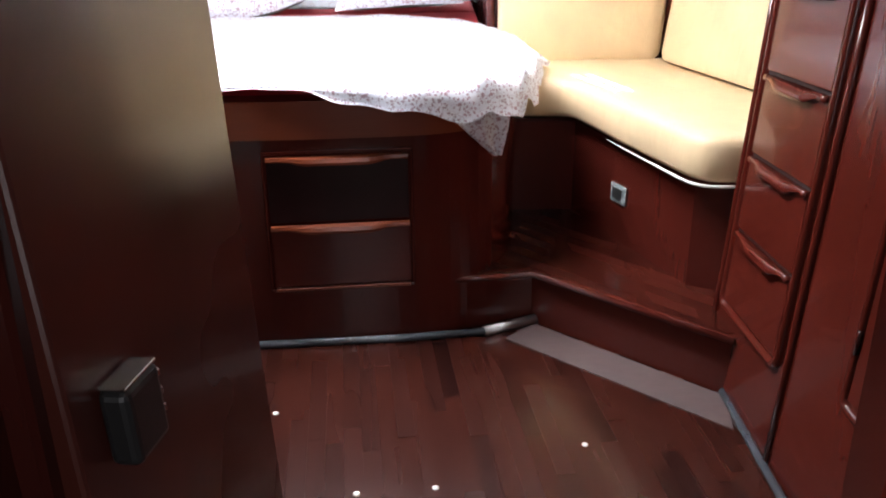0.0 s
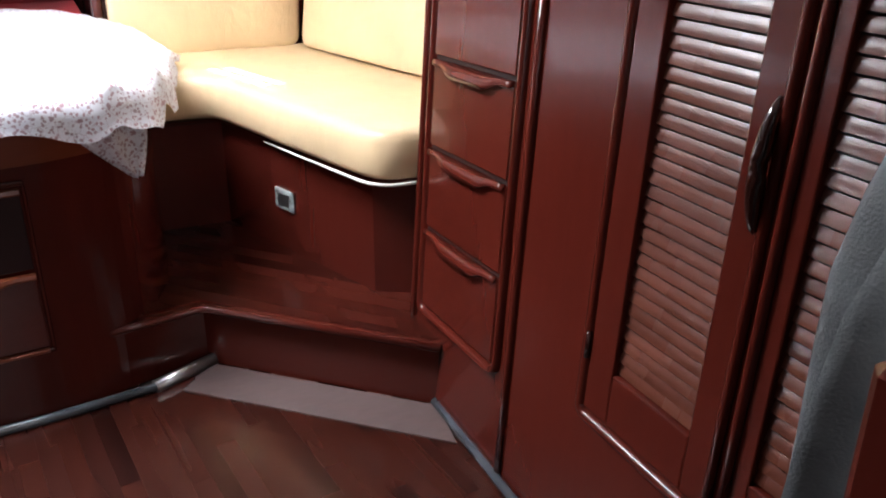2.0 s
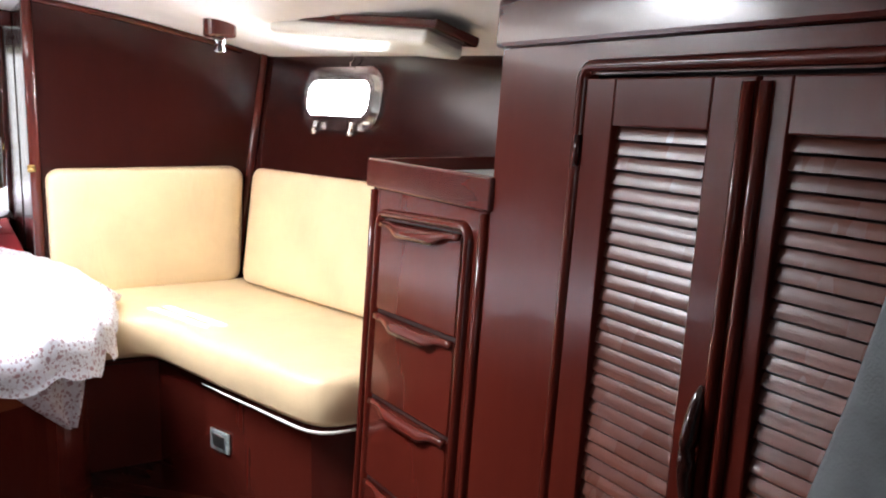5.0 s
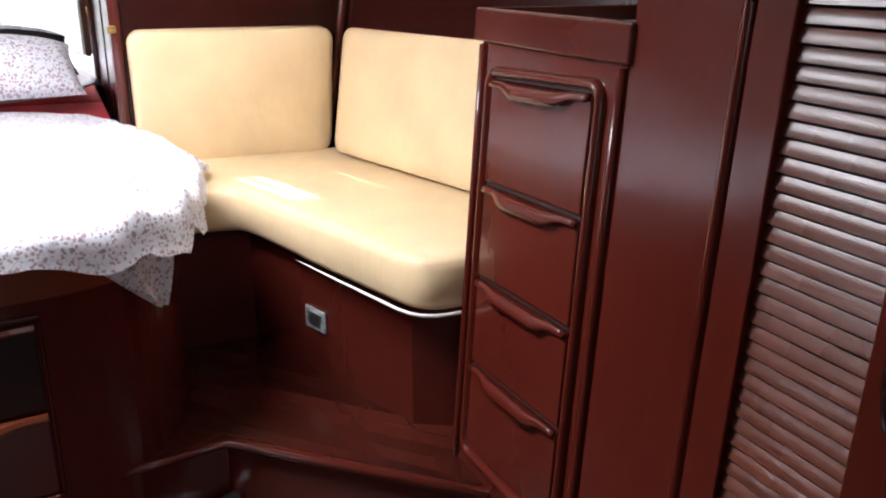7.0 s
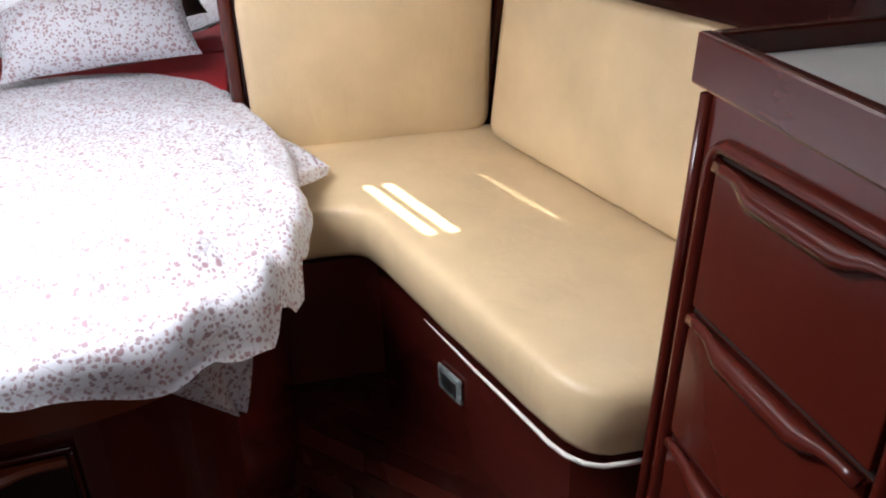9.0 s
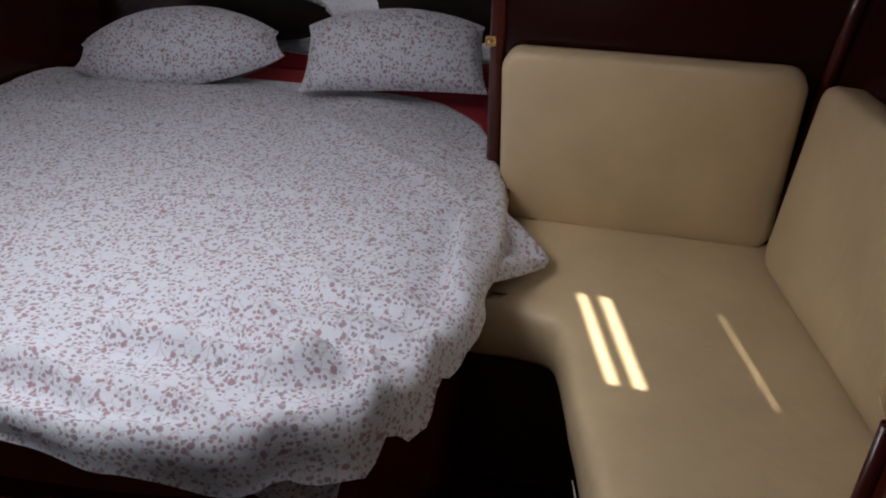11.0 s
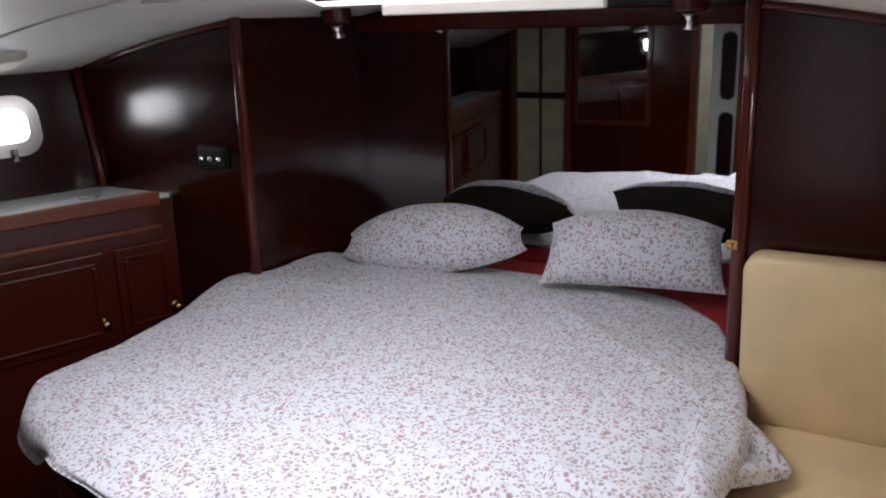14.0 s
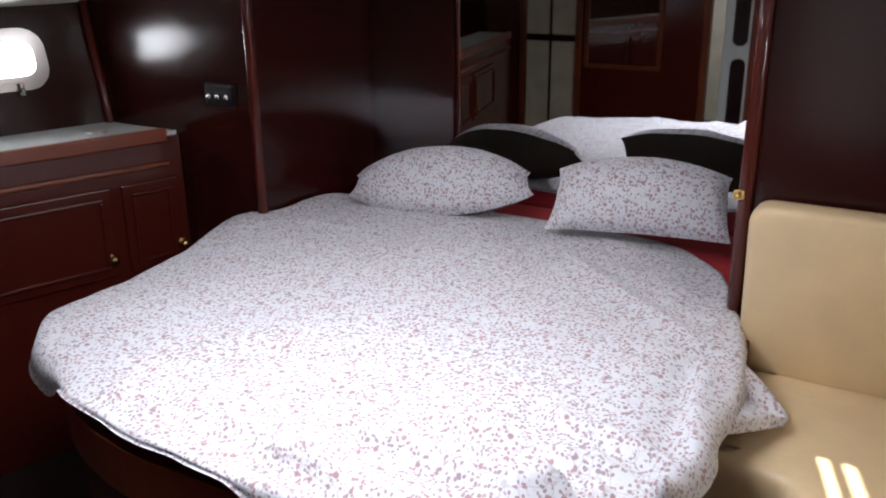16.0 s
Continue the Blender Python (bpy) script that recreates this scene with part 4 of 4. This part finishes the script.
def porthole(sign):
    y, z = PORTS[sign]
    base = Vector((sign * hull_x(y, z), y, z))
    ay = Vector((sign * -0.25, 1, 0)).normalized()
    az = Vector((sign * 0.15, 0, 1)).normalized()
    nn = ay.cross(az).normalized()
    if nn.x * sign > 0:
        nn = -nn

    def loc(a, c, o):
        return base + ay * a + az * c + nn * o

    th = thing("porthole", "oblong opening porthole in a polished metal frame", "porthole", "portholes")

    def ring(w0, h0, r0, w1, h1, r1, o0, o1):
        bm = bmesh.new()
        a, c = rounded_rect(w0, h0, r0, 6), rounded_rect(w1, h1, r1, 6)
        n = len(a)
        vs = [[bm.verts.new(loc(x, zz, o)) for x, zz in pts] for pts, o in ((a, o0), (a, o1), (c, o1), (c, o0))]
        for p, q in zip(vs, vs[1:] + vs[:1]):
            for i in range(n):
                bm.faces.new((p[i], p[(i + 1) % n], q[(i + 1) % n], q[i]))
        return bm

    part("outer_frame", ring(PORT_W + 0.05, PORT_H + 0.05, 0.085, PORT_W - 0.03, PORT_H - 0.03, 0.05, -0.05, 0.012), CHROME, th, smooth=False)
    sash = part("sash", ring(PORT_W - 0.005, PORT_H - 0.005, 0.06, PORT_W - 0.055, PORT_H - 0.055, 0.045, 0.006, 0.028), CHROME, th)
    bm = bmesh.new()
    bm.faces.new([bm.verts.new(loc(x, zz, 0.014)) for x, zz in rounded_rect(PORT_W - 0.03, PORT_H - 0.03, 0.05, 6)])
    ext = bmesh.ops.extrude_face_region(bm, geom=bm.faces[:])
    for v in ext["geom"]:
        if isinstance(v, bmesh.types.BMVert):
            v.co -= nn * 0.006
    g = part("pane", bm, GLASS, sash)
    g.visible_shadow = False
    for a in (-0.11, 0.11):
        part("dog_latch", join(tube([loc(a, -PORT_H / 2 + 0.005, 0.03), loc(a, -PORT_H / 2 - 0.035, 0.034)], 0.008, 8), tube([loc(a - 0.014, -PORT_H / 2 - 0.038, 0.034), loc(a + 0.014, -PORT_H / 2 - 0.038, 0.034)], 0.007, 8)), CHROME, th, smooth=True)
    pts = [loc(-0.05 + 0.012 * math.sin(k * 2.1), PORT_H / 2 + 0.02 + k * 0.016, 0.02 + 0.004 * math.cos(k * 2)) for k in range(9)]
    part("chain", tube(pts, 0.0035, 6), CHROME, th, smooth=True)
    return th


porthole(1)
porthole(-1)
for sx in (1, -1):
    PORT_Y, PORT_Z = PORTS[sx]
    bm = box(-0.45, 0.45, -0.012, 0.0, -0.35, 0.35)
    bm.transform(Matrix.Translation((sx * (hull_x(PORT_Y, PORT_Z) + 0.16), PORT_Y, PORT_Z)) @ pose(0, 0, 0, 0, 0, sx * (90 + 14)))
    tagged(part("backdrop", bm, OUT), "bright daylight outside the porthole", "backdrop", "", "structure")


def strip_lamp(sign):
    th = thing("ceiling_lamp", "long low ceiling lamp with a wooden frame and white diffuser", "lamp", "strip lamps")
    x, y = (1.735, 3.68) if sign > 0 else (-1.665, 3.93)
    z = ceil_z(x, y) - 0.004
    m = Matrix.Translation((x, y, z)) @ pose(0, 0, 0, 0, sign * 14.5, 0) @ pose(0, 0, 0, 2.0, 0, sign * 13)
    part("wooden_frame", box(-0.088, 0.088, -0.44, 0.44, -0.018, 0.012, 0.008, 2, m), MAHOGANY, th)
    part("diffuser", box(-0.080, 0.080, -0.40, 0.41, -0.062, -0.014, 0.02, 3, m), LAMP_GLASS, th, "white plastic diffuser")


strip_lamp(1)
strip_lamp(-1)


def spot(x, y):
    z = ceil_z(x, y)
    th = thing("reading_spot", "small round wooden ceiling spot with a chrome nozzle", "lamp", "ceiling spots")
    part("wooden_base", lathe([(0.058, 0.01), (0.058, -0.045), (0.052, -0.052), (0.01, -0.052)], 24, pose(x, y, z)), MAHOGANY, th, smooth=False)
    part("nozzle", lathe([(0.022, 0), (0.024, -0.012), (0.018, -0.025), (0.026, -0.045), (0.022, -0.052), (0.004, -0.05)], 16, pose(x, y, z - 0.052, 12, 0, 0)), CHROME, th, smooth=True)


spot(1.47, 4.32)
spot(0.62, 5.05)
spot(-0.70, 5.05)

# ---------------------------------------------------------------- port side
cab = thing("side_cabinet", "low mahogany side cabinet under a white shelf", "cabinet")


def cab_x(y):
    return -(1.29 + 0.28 * (Y_BULK - y))


CY0, CY1 = 1.6, 4.695
part("body", prism([(cab_x(CY0), CY0), (cab_x(CY1), CY1), (-hull_x(CY1, 1.0), CY1), (-hull_x(CY0, 1.0), CY0)], 0.0, 1.17), MAHOGANY, cab)


def at_cab(y, z):
    return Matrix.Translation((cab_x(y), y, z)) @ pose(0, 0, 0, 0, 0, 90 - math.degrees(math.atan(0.28)))


part("fiddle_rail", box(-1.55, 1.55, -0.02, 0.012, 1.15, 1.205, 0.008, 2, at_cab(3.15, 0)), MAHOGANY_RAIL, cab, "raised varnished fiddle rail")
part("shelf_top", prism([(cab_x(CY0) - 0.012, CY0), (cab_x(CY1) - 0.012, CY1), (-hull_x(CY1, 1.19) + 0.004, CY1), (-hull_x(CY0, 1.19) + 0.004, CY0)], 1.171, 1.186), WHITE_TOP, cab, "white laminate shelf top")
part("shelf_bead", box(-1.55, 1.55, -0.014, 0.002, 1.055, 1.075, 0.006, 2, at_cab(3.15, 0)), MAHOGANY_RAIL, cab)
for yc, w in ((4.555, 0.23), (4.085, 0.66), (3.33, 0.70), (2.6, 0.70)):
    d = part("cabinet_door", box(-w / 2, w / 2, -0.016, 0.0, 0.66, 1.01, 0.006, 2, at_cab(yc, 0)), MAHOGANY, cab)
    part("door_moulding", ring_frame(w - 0.10, 0.25, 0.016, 0.012, at_cab(yc, 0.835) @ pose(0, -0.014, 0), 0.005), MAHOGANY, d)
    part("door_knob", lathe([(0.009, 0), (0.009, 0.020), (0.018, 0.027), (0.013, 0.040)], 14, at_cab(yc + w * 0.44, 0.735) @ pose(0, -0.014, 0, 90)), BRASS, d, "small brass knob", True)
    part("knob_plate", lathe([(0.022, 0), (0.022, 0.003), (0.010, 0.005)], 16, at_cab(yc + w * 0.44, 0.735) @ pose(0, -0.015, 0, 90)), BRASS, d, "round brass plate", True)
part("shelf_vent", lathe([(0.04, 0), (0.042, 0.006), (0.03, 0.011), (0.012, 0.008)], 20, pose(-1.53, 4.50, 1.186)), DULL_STEEL, cab, "small round filler cap", True)

catch = thing("door_catch", "small brass catch on the alcove corner post", "catch")
part("plate", box(0.846, 0.874, Y_BULK - 0.030, Y_BULK - 0.022, 1.205, 1.232, 0.003), BRASS, catch)
part("pin", lathe([(0.005, 0), (0.006, 0.010), (0.003, 0.014)], 10, pose(0.860, Y_BULK - 0.030, 1.218, 90)), BRASS, catch, smooth=True)

sock = thing("gauge_panel", "small black panel with three bright switches on the bulkhead", "switch panel")
part("plate", box(-1.115, -0.965, Y_BULK - 0.014, Y_BULK - 0.001, 1.30, 1.385, 0.012, 2), BLACK, sock)
for k in range(3):
    part("switch", lathe([(0.011, 0), (0.011, 0.012), (0.006, 0.016)], 12, pose(-1.085 + k * 0.045, Y_BULK - 0.014, 1.338, 90)), CHROME, sock, smooth=True)

# ---------------------------------------------------------------- entry: open door with its lock, curtain
DOORM = Matrix.Translation((0.377, 1.99, 0)) @ pose(0, 0, 0, 0, -2.55, 0) @ pose(0, 0, 0, 0, 0, -90 - 9)
door = tagged(part("door_1", box(0.0, 0.470, -0.02, 0.02, 0.012, 1.88, 0.006, 2, DOORM), DOOR_WOOD), "varnished mahogany cabin door standing open", "door", "", "structure")
lock = part("lock_box", box(0.352, 0.424, 0.02, 0.056, 0.842, 0.932, 0.010, 3, DOORM), BLACK, door, "black rim lock with a steel top")
part("lock_plate", box(0.355, 0.421, 0.023, 0.054, 0.9325, 0.936, 0.001, 1, DOORM), CHROME, lock)
for k in range(3):
    part("bolt", box(0.336, 0.353, 0.030, 0.046, 0.858 + k * 0.022, 0.871 + k * 0.022, 0.003, 1, DOORM), CHROME, lock)
structure("door_frame_6", box(0.20, 0.262, 1.50, 1.56, 0, 2.0, 0.006), PANEL_DARK, "dark wooden post of the entry")
structure("wall_entry_return", box(0.20, 0.235, Y_PF, 1.50, 0, 2.0), PANEL_DARK, "dark wooden return beside the entry")
structure("door_frame_7", box(1.0, 1.05, 1.39, 1.47, 0, 1.12, 0.01), MAHOGANY, "dark wooden newel beside the wardrobe")

rail = thing("curtain_rail", "short dark rail fixed under the ceiling", "rail")
part("rod", tube([(1.03, 1.55, 1.80), (1.62, 1.55, 1.80)], 0.010, 8), PANEL_DARK, rail, smooth=True)
for bx in (1.06, 1.50):
    part("bracket", box(bx - 0.008, bx + 0.008, 1.542, 1.558, 1.80, ceil_z(bx, 1.55) + 0.01), PANEL_DARK, rail)


def curtain_mesh():
    bm = bmesh.new()
    n, k = 130, 30
    grid = []
    for i in range(n + 1):
        u = i / n
        row = []
        for j in range(k + 1):
            v = j / k
            z = 1.80 * (1 - v) + 0.02 * v
            left = 1.085 + 0.13 * smoothstep(1.06, 1.36, z) + 0.16 * smoothstep(1.30, 1.65, z)
            x = 1.53 - u * (1.53 - left) + 0.010 * math.sin(u * 40 + v * 2)
            deep = 0.5 + 0.5 * noise.noise((u * 6, v * 2, 0.4))
            y = 1.555 + (0.030 + 0.026 * deep) * math.sin(u * 36 + 0.7 + 1.6 * v + 1.5 * noise.noise((u * 3, v * 2.5, 7))) + 0.014 * math.sin(u * 13 + v * 3)
            row.append(bm.verts.new((x, y, z)))
        grid.append(row)
    for i in range(n):
        for j in range(k):
            bm.faces.new((grid[i][j], grid[i + 1][j], grid[i + 1][j + 1], grid[i][j + 1]))
    return bm


cur = solid("curtain", curtain_mesh(), CURTAIN, "grey-green cloth curtain hanging in folds by the wardrobe", "curtain", smooth=True)
th_ = cur.modifiers.new("thick", "SOLIDIFY")
th_.thickness = 0.006

# ---------------------------------------------------------------- floor details, trims
structure("trim_kick_1", tube([(-0.38, 3.465, 0.012), (-0.20, 3.405, 0.012), (0.0, 3.380, 0.012), (0.50, 3.420, 0.012), (0.80, 3.462, 0.012)], 0.014, 8), RUBBER, "grey metal-edged strip along the berth foot", True)
structure("trim_kick_2", tube([(0.79, 3.458, 0.014), (0.975, 3.545, 0.014)], 0.020, 8), DULL_STEEL, "worn bare metal end of the strip", True)
structure("trim_kick_3", tube([(1.487, 3.05, 0.012), (1.478, 2.6, 0.012), (1.478, 1.2, 0.012)], 0.013, 8), RUBBER, "grey metal-edged strip along the wardrobe foot", True)
structure("floor_border", prism([(0.86, 3.425), (0.97, 3.535), (1.49, 3.04), (1.462, 2.86)], -0.004, 0.004), WORN, "worn greyed border plank before the step")

BLOCK = 0.302
plank_w = BLOCK / 6
pm = finish("floor_plank", box(-plank_w / 2 + 0.0002, plank_w / 2 - 0.0002, -BLOCK * 0.75 + 0.0003, BLOCK * 0.75 - 0.0003, -0.006, 0.0), PLANK)
floor_ob = bpy.data.objects["floor"]
rng = random.Random(4)
fang = radians(6)
for i in range(-20, 34):
    off = rng.random() * BLOCK * 1.5
    for j in range(-4, 9):
        lx, ly = i * plank_w, j * BLOCK * 1.5 + off
        x = lx * math.cos(fang) - ly * math.sin(fang) + 0.0
        y = lx * math.sin(fang) + ly * math.cos(fang) + 1.25
        if not (-0.85 < x < 1.50 and 0.75 < y < 3.38 + 0.1 * x + 0.2):
            continue
        o = new("floor_plank", pm)
        o.parent = floor_ob
        o.matrix_world = Matrix.Translation((x, y, rng.uniform(-0.0008, 0.0004))) @ pose(0, 0, 0, 0, 0, 6)
for x, y in ((1.032, 2.80), (0.15, 2.975), (0.62, 2.62), (0.42, 2.60)):
    tagged(part("floor_stud", lathe([(0.009, 0.0), (0.009, 0.003), (0.004, 0.005)], 12, pose(x, y, 0.0)), PIPING), "small shiny white floor stud", "stud", "floor studs")
